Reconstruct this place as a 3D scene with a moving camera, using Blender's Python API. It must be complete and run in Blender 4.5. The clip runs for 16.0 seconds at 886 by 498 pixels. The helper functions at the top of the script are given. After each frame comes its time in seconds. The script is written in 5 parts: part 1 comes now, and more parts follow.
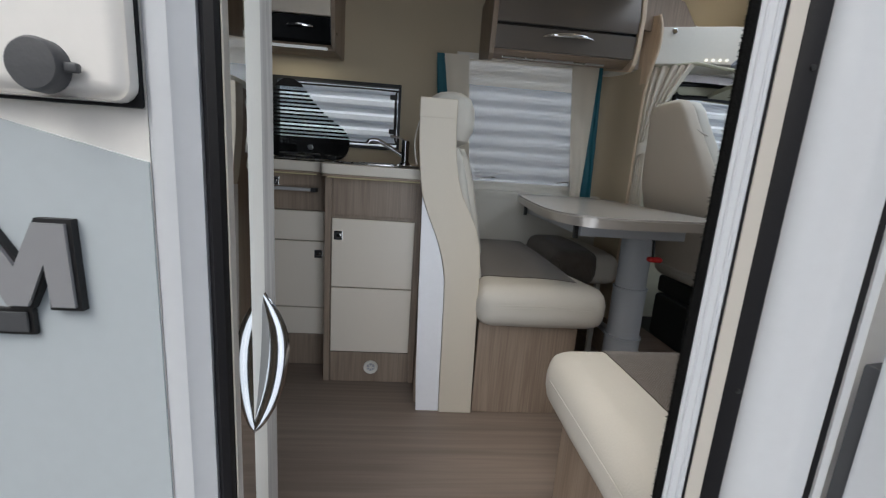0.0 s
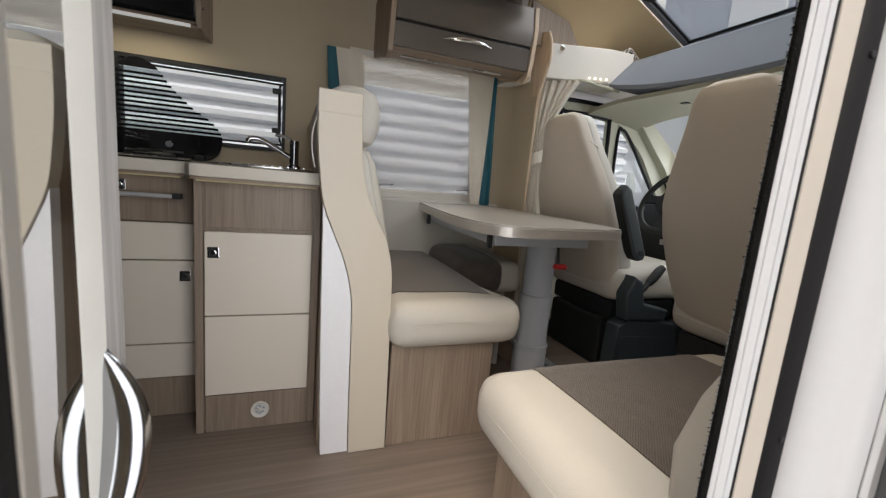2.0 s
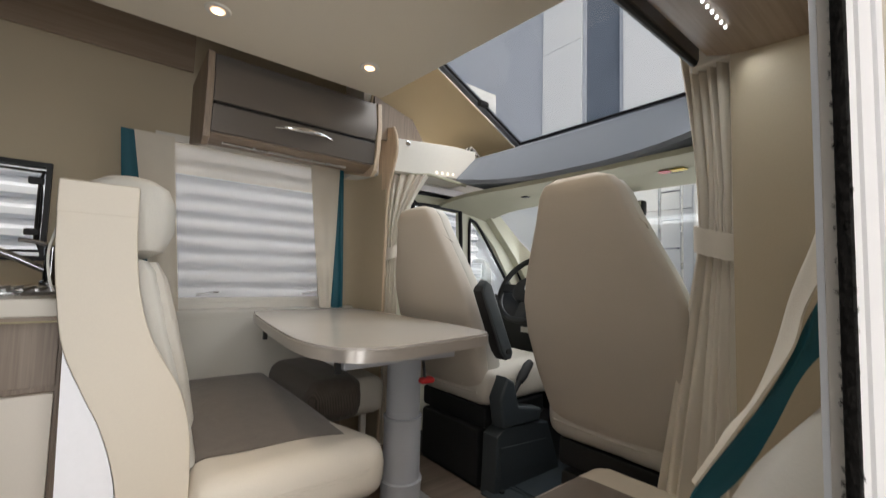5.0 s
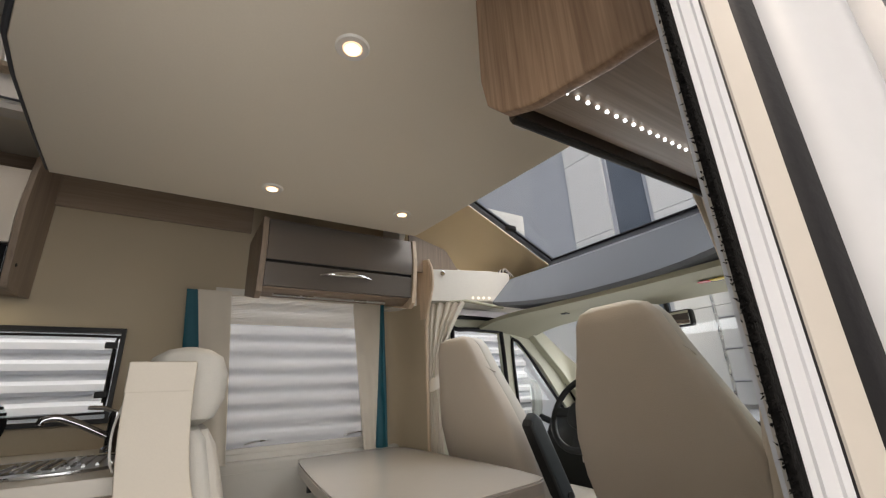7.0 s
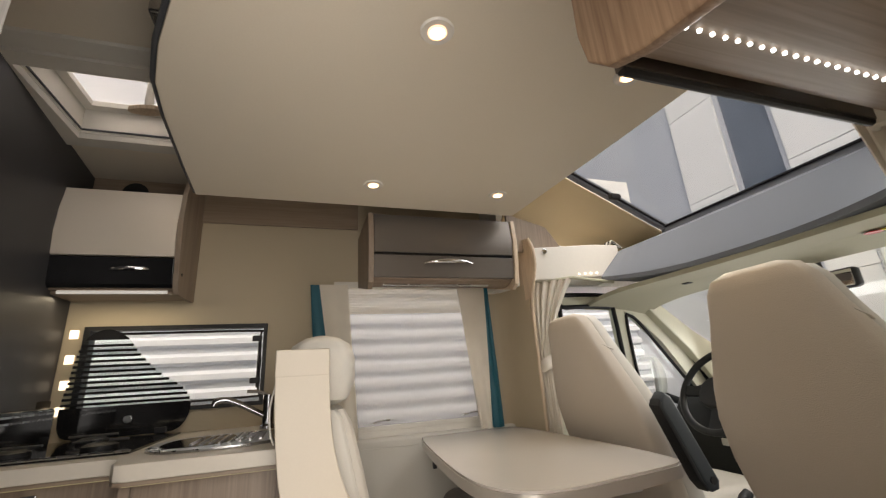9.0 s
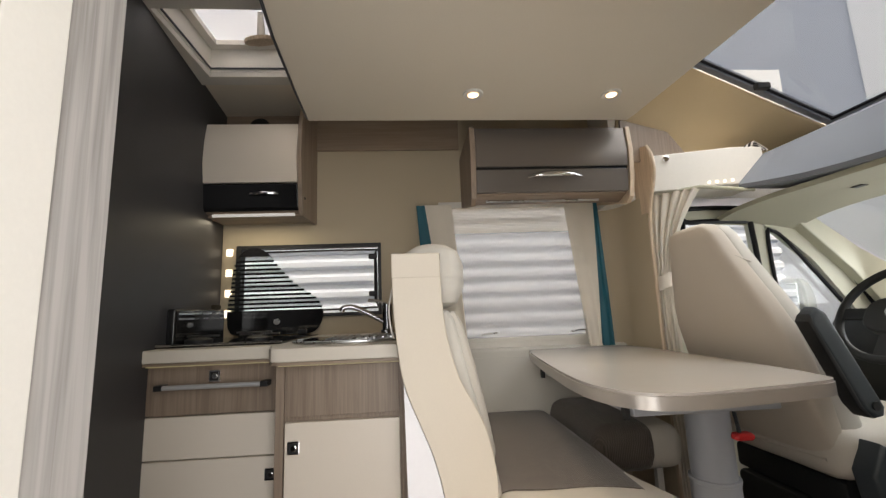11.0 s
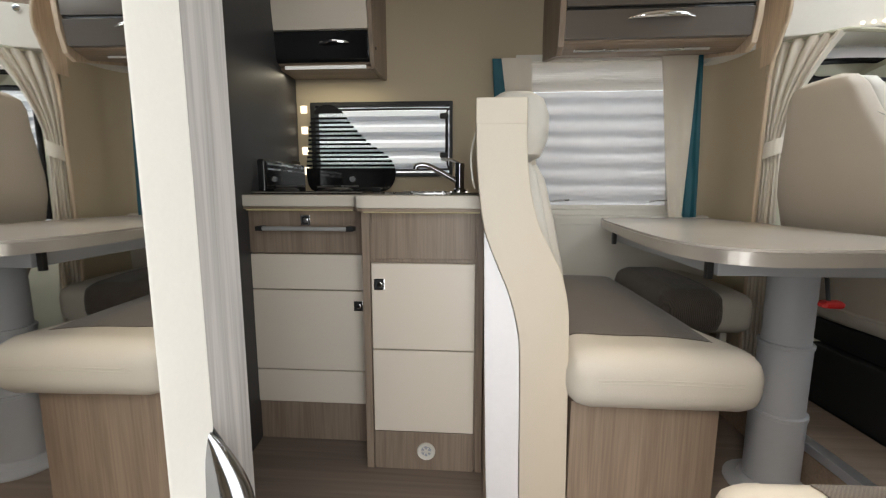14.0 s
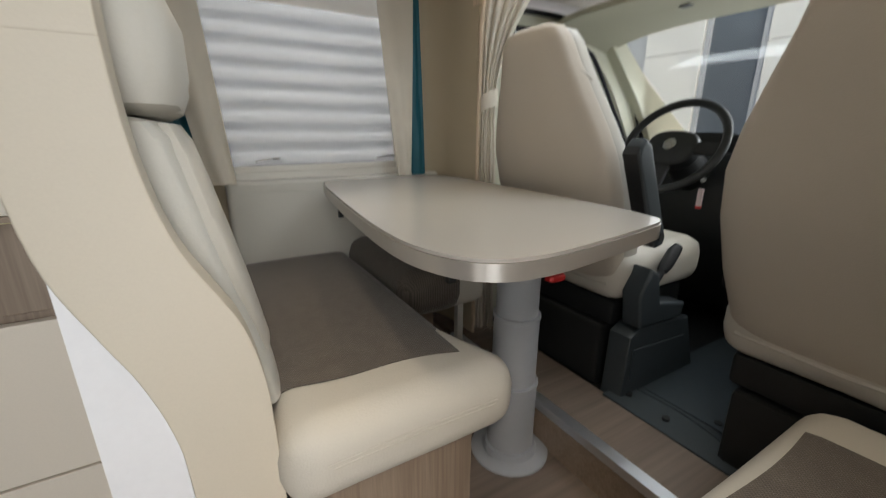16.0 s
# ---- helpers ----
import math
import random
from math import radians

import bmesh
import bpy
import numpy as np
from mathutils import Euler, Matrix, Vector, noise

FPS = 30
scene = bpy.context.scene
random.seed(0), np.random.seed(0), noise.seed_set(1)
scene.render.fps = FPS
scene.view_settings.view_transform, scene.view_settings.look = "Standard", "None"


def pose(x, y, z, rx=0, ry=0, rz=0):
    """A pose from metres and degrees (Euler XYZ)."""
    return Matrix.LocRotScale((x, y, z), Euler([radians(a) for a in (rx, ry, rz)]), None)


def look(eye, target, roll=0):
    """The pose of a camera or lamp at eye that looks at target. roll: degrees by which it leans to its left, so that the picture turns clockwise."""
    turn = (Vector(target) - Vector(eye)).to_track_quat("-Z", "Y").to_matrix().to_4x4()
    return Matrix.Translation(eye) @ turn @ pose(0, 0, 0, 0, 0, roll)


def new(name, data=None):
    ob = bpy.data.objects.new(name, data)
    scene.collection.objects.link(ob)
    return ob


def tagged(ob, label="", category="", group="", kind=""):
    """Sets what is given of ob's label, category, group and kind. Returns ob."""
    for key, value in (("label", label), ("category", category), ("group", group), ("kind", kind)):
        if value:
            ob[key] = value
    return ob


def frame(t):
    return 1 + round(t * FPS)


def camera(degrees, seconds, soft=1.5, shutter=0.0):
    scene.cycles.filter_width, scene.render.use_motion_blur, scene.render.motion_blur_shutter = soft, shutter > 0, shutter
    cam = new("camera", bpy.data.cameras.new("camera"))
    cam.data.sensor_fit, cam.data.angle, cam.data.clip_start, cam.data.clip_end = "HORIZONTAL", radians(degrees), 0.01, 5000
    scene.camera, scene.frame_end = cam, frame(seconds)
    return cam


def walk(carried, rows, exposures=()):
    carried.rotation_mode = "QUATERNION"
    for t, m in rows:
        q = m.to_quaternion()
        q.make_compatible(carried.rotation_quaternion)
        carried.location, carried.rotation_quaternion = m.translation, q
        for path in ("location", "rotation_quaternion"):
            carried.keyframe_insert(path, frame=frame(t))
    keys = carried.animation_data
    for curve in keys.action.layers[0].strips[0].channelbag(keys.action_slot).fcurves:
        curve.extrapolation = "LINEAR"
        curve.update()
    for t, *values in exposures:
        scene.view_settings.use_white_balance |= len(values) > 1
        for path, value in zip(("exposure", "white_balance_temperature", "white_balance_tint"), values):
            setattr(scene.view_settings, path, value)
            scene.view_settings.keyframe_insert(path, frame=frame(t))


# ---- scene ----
cam = camera(94.4, 16.0, soft=1.2, shutter=0.3)
PATH = [
    (0, (0.278, 0.087, 0.954), (0.434, 2.041, 0.559), 4.0),
    (0.5, (0.221, 0.156, 0.945), (0.589, 2.088, 0.585), 4.1),
    (1, (0.215, 0.191, 0.945), (0.732, 2.09, 0.599), 4.6),
    (1.5, (0.218, 0.208, 0.938), (0.819, 2.087, 0.608), 4.8),
    (2, (0.222, 0.25, 0.94), (0.918, 2.098, 0.624), 5.0),
    (2.3, (0.273, 0.323, 0.934), (1.016, 2.154, 0.63), 4.9),
    (2.5, (0.333, 0.378, 0.94), (1.093, 2.203, 0.638), 4.5),
    (3, (0.387, 0.458, 0.955), (1.326, 2.203, 0.692), 4.1),
    (3.5, (0.377, 0.474, 0.965), (1.516, 2.104, 0.744), 3.1),
    (4, (0.368, 0.458, 0.972), (1.61, 2.027, 0.797), 2.9),
    (4.5, (0.368, 0.453, 0.972), (1.639, 2.008, 0.891), 2.5),
    (5, (0.374, 0.448, 1.007), (1.619, 2.009, 1.138), 1.6),
    (5.2, (0.370, 0.448, 1.036), (1.604, 2.008, 1.262), 1.2),
    (7.3, (0.365, 0.39, 1.096), (1.346, 2.006, 1.75), -2.9),
    (7.5, (0.363, 0.39, 1.1), (1.313, 2.026, 1.75), -3.1),
    (8, (0.361, 0.391, 1.096), (1.212, 2.082, 1.739), -3.4),
    (8.5, (0.356, 0.402, 1.089), (1.091, 2.153, 1.715), -3.6),
    (9, (0.35, 0.414, 1.086), (0.968, 2.221, 1.678), -3.7),
    (9.2, (0.355, 0.419, 1.085), (0.919, 2.249, 1.66), -3.4),
    (11.3, (0.333, 0.454, 1.016), (0.42, 2.441, 1.23), -2.2),
    (11.5, (0.321, 0.453, 1.016), (0.372, 2.447, 1.162), -2.2),
    (12, (0.305, 0.459, 0.995), (0.252, 2.459, 0.992), -2.0),
    (12.5, (0.296, 0.46, 0.975), (0.162, 2.452, 0.857), -1.6),
    (13, (0.284, 0.465, 0.957), (0.115, 2.448, 0.754), -0.8),
    (13.5, (0.277, 0.466, 0.946), (0.094, 2.442, 0.694), -0.3),
    (14, (0.276, 0.462, 0.945), (0.138, 2.439, 0.671), 0.1),
    (14.5, (0.296, 0.491, 0.937), (0.359, 2.468, 0.645), 0.5),
    (15, (0.331, 0.567, 0.943), (0.93, 2.453, 0.652), 0.4),
    (15.5, (0.383, 0.698, 0.926), (1.326, 2.446, 0.693), 1.6),
    (15.7, (0.42, 0.773, 0.939), (1.434, 2.48, 0.704), 1.3),
    (16, (0.475, 0.882, 1.015), (1.456, 2.531, 0.451), 0.3),
]
EXPOSURES = [(0.0, -0.33, 5800, 6), (1.5, -0.02, 6300, 9), (3.0, 0.3, 6400, 9), (5.0, 0.3, 6500, 9), (7.5, 0.1, 6800, 11), (9.0, 0.42, 7200, 12), (12.5, 0.47, 6500, 8), (14.5, 0.47, 6500, 7), (15.0, 0.68, 6500, 7), (15.5, 0.38, 6400, 6), (16.0, 0.22, 6400, 6)]
walk(cam, [(t, look(eye, target, roll)) for t, eye, target, roll in PATH], EXPOSURES)

# ---- world, sun and lamps ----
world = bpy.data.worlds.new("sky")
scene.world = world
world.use_nodes = True
wn = world.node_tree
sky = wn.nodes.new("ShaderNodeTexSky")
sky.sky_type, sky.sun_disc = "NISHITA", False
SUN_ELEVATION, SUN_TURN = radians(52), radians(215)
sky.air_density, sky.dust_density, sky.ozone_density = 1.0, 8.0, 0.4
sky.sun_elevation, sky.sun_rotation = SUN_ELEVATION, SUN_TURN
wn.nodes["Background"].inputs["Strength"].default_value = 0.15
wn.links.new(sky.outputs[0], wn.nodes["Background"].inputs[0])

sun = new("sun", bpy.data.lights.new("sun", "SUN"))
sun.data.energy, sun.data.angle, sun.data.color = 0.8, radians(40), (1.0, 0.98, 0.95)
sun_way = Vector((math.sin(SUN_TURN) * math.cos(SUN_ELEVATION), math.cos(SUN_TURN) * math.cos(SUN_ELEVATION), math.sin(SUN_ELEVATION)))
sun.matrix_world = look(sun_way * 20, (0, 0, 0))


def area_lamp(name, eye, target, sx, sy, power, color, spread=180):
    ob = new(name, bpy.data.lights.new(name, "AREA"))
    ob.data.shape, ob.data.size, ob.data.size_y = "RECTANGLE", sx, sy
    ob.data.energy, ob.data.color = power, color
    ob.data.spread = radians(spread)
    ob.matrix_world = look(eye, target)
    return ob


def spot_lamp(x, y, z, power):
    ob = new("downlight_lamp", bpy.data.lights.new("downlight_lamp", "SPOT"))
    ob.data.energy, ob.data.color, ob.data.spot_size, ob.data.spot_blend, ob.data.shadow_soft_size = power, (1.0, 0.83, 0.63), radians(66), 1.0, 0.02
    ob.matrix_world = look((x, y, z), (x, y, 0))
    return ob


# added area lamps at the entrance, skylight and windscreen, standing in for daylight
area_lamp("entrance_daylight", (0.36, 0.515, 1.05), (0.06, 2.0, 0.90), 0.42, 1.70, 4.6, (0.97, 0.98, 1.0), 140)
area_lamp("skylight_daylight", (1.62, 1.47, 1.965), (1.44, 1.47, 1.585), 1.0, 0.45, 3.8, (0.93, 0.96, 1.0), 125)
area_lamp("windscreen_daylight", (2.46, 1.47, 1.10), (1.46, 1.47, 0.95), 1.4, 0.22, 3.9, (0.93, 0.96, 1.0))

# ---- materials ----
def mat(name, color, rough=0.5, metal=0.0, vary=0.06, scale=6.0, bump=0.0, bump_scale=80.0, spec=0.5, coat=0.0, fine=0.03, emit=None, stretch=(1, 1, 1)):
    """Principled surface with colour variation at two sizes and fine relief."""
    m = bpy.data.materials.new(name)
    m.use_nodes = True
    nt = m.node_tree
    b = nt.nodes["Principled BSDF"]
    b.inputs["Roughness"].default_value, b.inputs["Metallic"].default_value = rough, metal
    b.inputs["Specular IOR Level"].default_value = spec
    b.inputs["Coat Weight"].default_value = coat
    co = nt.nodes.new("ShaderNodeTexCoord")
    mp = nt.nodes.new("ShaderNodeMapping")
    mp.inputs["Scale"].default_value = stretch
    nt.links.new(co.outputs["Object"], mp.inputs[0])
    n1 = nt.nodes.new("ShaderNodeTexNoise")
    n1.inputs["Scale"].default_value, n1.inputs["Detail"].default_value = scale, 4
    n2 = nt.nodes.new("ShaderNodeTexNoise")
    n2.inputs["Scale"].default_value, n2.inputs["Detail"].default_value = bump_scale, 3
    nt.links.new(mp.outputs[0], n1.inputs[0])
    nt.links.new(mp.outputs[0], n2.inputs[0])
    add = nt.nodes.new("ShaderNodeMath")
    add.operation = "MULTIPLY_ADD"
    nt.links.new(n1.outputs[0], add.inputs[0])
    add.inputs[1].default_value = 2 * vary
    add.inputs[2].default_value = 1 - vary
    add2 = nt.nodes.new("ShaderNodeMath")
    add2.operation = "MULTIPLY_ADD"
    nt.links.new(n2.outputs[0], add2.inputs[0])
    add2.inputs[1].default_value = 2 * fine
    nt.links.new(add.outputs[0], add2.inputs[2])
    mul = nt.nodes.new("ShaderNodeVectorMath")
    mul.operation = "SCALE"
    mul.inputs[0].default_value = color
    nt.links.new(add2.outputs[0], mul.inputs["Scale"])
    nt.links.new(mul.outputs[0], b.inputs["Base Color"])
    if bump:
        bp = nt.nodes.new("ShaderNodeBump")
        bp.inputs["Strength"].default_value, bp.inputs["Distance"].default_value = bump, 0.002
        nt.links.new(n2.outputs[0], bp.inputs["Height"])
        nt.links.new(bp.outputs[0], b.inputs["Normal"])
    rr = nt.nodes.new("ShaderNodeMath")
    rr.operation = "MULTIPLY_ADD"
    nt.links.new(n1.outputs[0], rr.inputs[0])
    rr.inputs[1].default_value, rr.inputs[2].default_value = 0.08, max(rough - 0.04, 0.02)
    if rough > 0.1:
        nt.links.new(rr.outputs[0], b.inputs["Roughness"])
    if emit:
        b.inputs["Emission Color"].default_value, b.inputs["Emission Strength"].default_value = (*emit[:3], 1), emit[3]
    return m


def wood(name, dark, light, axis, rough=0.45, scale=1.0):
    """Laminate with fine straight grain along one axis (0, 1 or 2)."""
    m = bpy.data.materials.new(name)
    m.use_nodes = True
    nt = m.node_tree
    b = nt.nodes["Principled BSDF"]
    co = nt.nodes.new("ShaderNodeTexCoord")
    mp = nt.nodes.new("ShaderNodeMapping")
    sc = [42 * scale] * 3
    sc[axis] = 1.3 * scale
    mp.inputs["Scale"].default_value = sc
    nt.links.new(co.outputs["Object"], mp.inputs[0])
    fine = nt.nodes.new("ShaderNodeTexNoise")
    fine.inputs["Scale"].default_value, fine.inputs["Detail"].default_value, fine.inputs["Distortion"].default_value = 3.2, 6, 0.5
    nt.links.new(mp.outputs[0], fine.inputs[0])
    mp2 = nt.nodes.new("ShaderNodeMapping")
    sc2 = [9 * scale] * 3
    sc2[axis] = 0.7 * scale
    mp2.inputs["Scale"].default_value = sc2
    nt.links.new(co.outputs["Object"], mp2.inputs[0])
    broad = nt.nodes.new("ShaderNodeTexNoise")
    broad.inputs["Scale"].default_value, broad.inputs["Detail"].default_value, broad.inputs["Distortion"].default_value = 1.4, 3, 1.2
    nt.links.new(mp2.outputs[0], broad.inputs[0])
    mix = nt.nodes.new("ShaderNodeMath")
    mix.operation = "MULTIPLY_ADD"
    nt.links.new(broad.outputs[0], mix.inputs[0])
    mix.inputs[1].default_value = 0.9
    nt.links.new(fine.outputs[0], mix.inputs[2])
    ramp = nt.nodes.new("ShaderNodeValToRGB")
    ramp.color_ramp.elements[0].position, ramp.color_ramp.elements[0].color = 0.62, (*dark, 1)
    ramp.color_ramp.elements[1].position, ramp.color_ramp.elements[1].color = 1.0, (*light, 1)
    shift = nt.nodes.new("ShaderNodeMath")
    shift.operation = "MULTIPLY_ADD"
    nt.links.new(mix.outputs[0], shift.inputs[0])
    shift.inputs[1].default_value, shift.inputs[2].default_value = 0.9, -0.05
    nt.links.new(shift.outputs[0], ramp.inputs[0])
    nt.links.new(ramp.outputs[0], b.inputs["Base Color"])
    b.inputs["Roughness"].default_value = rough
    bp = nt.nodes.new("ShaderNodeBump")
    bp.inputs["Strength"].default_value, bp.inputs["Distance"].default_value = 0.15, 0.001
    nt.links.new(fine.outputs[0], bp.inputs["Height"])
    nt.links.new(bp.outputs[0], b.inputs["Normal"])
    return m


def woven(name, c1, c2):
    """Coarse two-tone woven upholstery."""
    m = mat(name, c1, 0.9, vary=0.1, scale=9, spec=0.2)
    nt = m.node_tree
    b = nt.nodes["Principled BSDF"]
    co = nt.nodes.new("ShaderNodeTexCoord")
    mp = nt.nodes.new("ShaderNodeMapping")
    mp.inputs["Scale"].default_value = (1, 1, 0)
    nt.links.new(co.outputs["Object"], mp.inputs[0])
    ch = nt.nodes.new("ShaderNodeTexChecker")
    ch.inputs["Scale"].default_value = 320
    ch.inputs["Color1"].default_value, ch.inputs["Color2"].default_value = (*c1, 1), (*c2, 1)
    nt.links.new(mp.outputs[0], ch.inputs[0])
    no = nt.nodes.new("ShaderNodeTexNoise")
    no.inputs["Scale"].default_value, no.inputs["Detail"].default_value = 30, 5
    nt.links.new(co.outputs["Object"], no.inputs[0])
    mx = nt.nodes.new("ShaderNodeVectorMath")
    mx.operation = "SCALE"
    nt.links.new(ch.outputs[0], mx.inputs[0])
    ad = nt.nodes.new("ShaderNodeMath")
    ad.operation = "MULTIPLY_ADD"
    nt.links.new(no.outputs[0], ad.inputs[0])
    ad.inputs[1].default_value, ad.inputs[2].default_value = 0.5, 0.75
    nt.links.new(ad.outputs[0], mx.inputs["Scale"])
    nt.links.new(mx.outputs[0], b.inputs["Base Color"])
    bp = nt.nodes.new("ShaderNodeBump")
    b.inputs["Sheen Weight"].default_value, b.inputs["Sheen Roughness"].default_value = 0.35, 0.4
    bp.inputs["Strength"].default_value, bp.inputs["Distance"].default_value = 0.5, 0.001
    nt.links.new(ch.outputs[1], bp.inputs["Height"])
    nt.links.new(bp.outputs[0], b.inputs["Normal"])
    return m


def glass(name, tint=(1, 1, 1), rough=0.0, clear=0.9):
    """Thin pane: mostly see-through, a little mirror gloss."""
    m = bpy.data.materials.new(name)
    m.use_nodes = True
    nt = m.node_tree
    nt.nodes.remove(nt.nodes["Principled BSDF"])
    tr = nt.nodes.new("ShaderNodeBsdfTransparent")
    tr.inputs[0].default_value = (*tint, 1)
    gl = nt.nodes.new("ShaderNodeBsdfGlossy")
    gl.inputs["Roughness"].default_value = rough
    lw = nt.nodes.new("ShaderNodeLayerWeight")
    lw.inputs[0].default_value = 0.5
    pw = nt.nodes.new("ShaderNodeMath")
    pw.operation = "POWER"
    pw.inputs[1].default_value = 4.0
    nt.links.new(lw.outputs["Facing"], pw.inputs[0])
    fr = nt.nodes.new("ShaderNodeMath")
    fr.operation = "MULTIPLY_ADD"
    fr.inputs[1].default_value, fr.inputs[2].default_value = 0.6, 0.035
    nt.links.new(pw.outputs[0], fr.inputs[0])
    mx = nt.nodes.new("ShaderNodeMixShader")
    nt.links.new(fr.outputs[0], mx.inputs[0])
    nt.links.new(tr.outputs[0], mx.inputs[1])
    nt.links.new(gl.outputs[0], mx.inputs[2])
    nt.links.new(mx.outputs[0], nt.nodes["Material Output"].inputs[0])
    return m


def sheer(name, color, clear, translucent=True):
    """Thin cloth that lets part of the view and light through."""
    m = bpy.data.materials.new(name)
    m.use_nodes = True
    nt = m.node_tree
    nt.nodes.remove(nt.nodes["Principled BSDF"])
    tr = nt.nodes.new("ShaderNodeBsdfTransparent")
    tl = nt.nodes.new("ShaderNodeBsdfTranslucent")
    df = nt.nodes.new("ShaderNodeBsdfDiffuse")
    tl.inputs[0].default_value = df.inputs[0].default_value = (*color, 1)
    half = nt.nodes.new("ShaderNodeMixShader")
    half.inputs[0].default_value = 0.5
    nt.links.new(df.outputs[0], half.inputs[1])
    nt.links.new(tl.outputs[0], half.inputs[2])
    mx = nt.nodes.new("ShaderNodeMixShader")
    mx.inputs[0].default_value = clear
    nt.links.new(half.outputs[0], mx.inputs[1])
    nt.links.new(tr.outputs[0], mx.inputs[2])
    nt.links.new(mx.outputs[0], nt.nodes["Material Output"].inputs[0])
    return m


CREAM = mat("cream_leatherette", (0.545, 0.51, 0.45), 0.5, vary=0.05, scale=5, bump=0.25, bump_scale=260, spec=0.35)
CREAM_SIDE = mat("pale_leatherette", (0.60, 0.575, 0.52), 0.5, vary=0.04, scale=5, bump=0.25, bump_scale=260, spec=0.35)
TAUPE = mat("taupe_cover_fabric", (0.54, 0.485, 0.415), 0.8, vary=0.05, scale=4, bump=0.4, bump_scale=420, spec=0.25)
WOVEN = woven("brown_woven_fabric", (0.088, 0.074, 0.062), (0.145, 0.122, 0.103))
BEIGE_PANEL = mat("beige_laminate", (0.60, 0.535, 0.435), 0.42, vary=0.02, scale=3, bump=0.06, bump_scale=300)
CREAM_DOOR = mat("cream_front", (0.77, 0.69, 0.585), 0.36, vary=0.02, scale=3, bump=0.05, bump_scale=350)
WHITE = mat("white_laminate", (0.82, 0.81, 0.83), 0.4, vary=0.02, scale=3)
POST_WHITE = mat("warm_white_laminate", (0.74, 0.715, 0.66), 0.4, vary=0.02, scale=3, bump=0.05, bump_scale=200)
VALANCE = wood("pale_elm_valance", (0.30, 0.225, 0.16), (0.37, 0.285, 0.21), 0)
WALL = mat("cream_wall_lining", (0.51, 0.43, 0.305), 0.62, vary=0.04, scale=4, bump=0.15, bump_scale=240)
BED_WHITE = mat("ivory_bed_board", (0.76, 0.685, 0.565), 0.5, vary=0.03, scale=2.5, bump=0.08, bump_scale=200)
CEIL = mat("cream_ceiling_lining", (0.68, 0.61, 0.50), 0.7, vary=0.04, scale=3, bump=0.1, bump_scale=200)
ROOFLINE = mat("sand_roof_lining", (0.62, 0.49, 0.30), 0.7, vary=0.05, scale=3, bump=0.15, bump_scale=220)
WOOD_V = wood("elm_laminate_upright", (0.225, 0.168, 0.125), (0.325, 0.25, 0.188), 2)
WOOD_H = wood("elm_laminate_flat", (0.235, 0.175, 0.125), (0.33, 0.25, 0.185), 0)
WOOD_WARM = wood("walnut_laminate", (0.27, 0.17, 0.11), (0.46, 0.32, 0.215), 2)
WOOD_GREY = wood("grey_grained_laminate", (0.27, 0.255, 0.24), (0.45, 0.43, 0.41), 2)
OAK_EDGE = wood("pale_edge_wood", (0.52, 0.40, 0.28), (0.72, 0.58, 0.43), 2)
FLOOR_M = wood("oak_vinyl_floor", (0.17, 0.131, 0.104), (0.238, 0.188, 0.152), 0, 0.5, 0.4)
DARK = mat("anthracite_panel", (0.042, 0.041, 0.043), 0.5, vary=0.05, scale=3, bump=0.1, bump_scale=200)
BRONZE = mat("brushed_taupe_front", (0.16, 0.14, 0.123), 0.3, metal=0.35, vary=0.05, scale=3, fine=0.05, bump_scale=160, stretch=(0.05, 1, 1))
BLACK_GLOSS = mat("black_gloss", (0.012, 0.012, 0.013), 0.08, vary=0.1, spec=0.6)
BLACK = mat("black_plastic", (0.011, 0.011, 0.012), 0.5, vary=0.15, scale=12, bump=0.2, bump_scale=220)
RUBBER = mat("black_rubber", (0.010, 0.010, 0.012), 0.5, vary=0.15, scale=10, bump=0.2, bump_scale=160, spec=0.3)
FUZZ = mat("black_brush_seal", (0.006, 0.006, 0.006), 0.95, vary=0.3, scale=60, bump=1.0, bump_scale=300, spec=0.1)
CAB_BLACK = mat("cab_dark_plastic", (0.011, 0.012, 0.013), 0.5, vary=0.12, scale=8, bump=0.4, bump_scale=300)
CAB_GREY = mat("cab_slate_plastic", (0.038, 0.047, 0.054), 0.45, vary=0.08, scale=8, bump=0.3, bump_scale=320)
MAT_BLUE = mat("ribbed_cab_mat", (0.038, 0.049, 0.057), 0.5, vary=0.12, scale=7, bump=0.4, bump_scale=200)
CHROME = mat("chrome", (0.78, 0.78, 0.79), 0.07, metal=1.0, vary=0.02)
STEEL = mat("brushed_steel", (0.55, 0.55, 0.55), 0.28, metal=1.0, vary=0.06, scale=10)
ALU = mat("satin_aluminium", (0.66, 0.67, 0.70), 0.32, metal=0.9, vary=0.05, scale=8)
BAR_STEEL = mat("satin_bar_steel", (0.62, 0.62, 0.62), 0.4, metal=0.5, vary=0.04, scale=10)
LEG_GREY = mat("grey_painted_metal", (0.38, 0.395, 0.425), 0.38, vary=0.04, scale=6, bump=0.08, bump_scale=300)
TABLE_TOP = mat("table_laminate", (0.39, 0.365, 0.34), 0.22, vary=0.008, scale=3, fine=0.012, bump_scale=140)
TABLE_EDGE = mat("table_metal_edge", (0.44, 0.41, 0.38), 0.3, metal=0.55, vary=0.05, scale=8)
WORKTOP = mat("ivory_worktop", (0.70, 0.64, 0.545), 0.4, vary=0.03, scale=5)
TEAL = mat("teal_satin", (0.010, 0.105, 0.145), 0.55, vary=0.12, scale=14, bump=0.2, bump_scale=300)
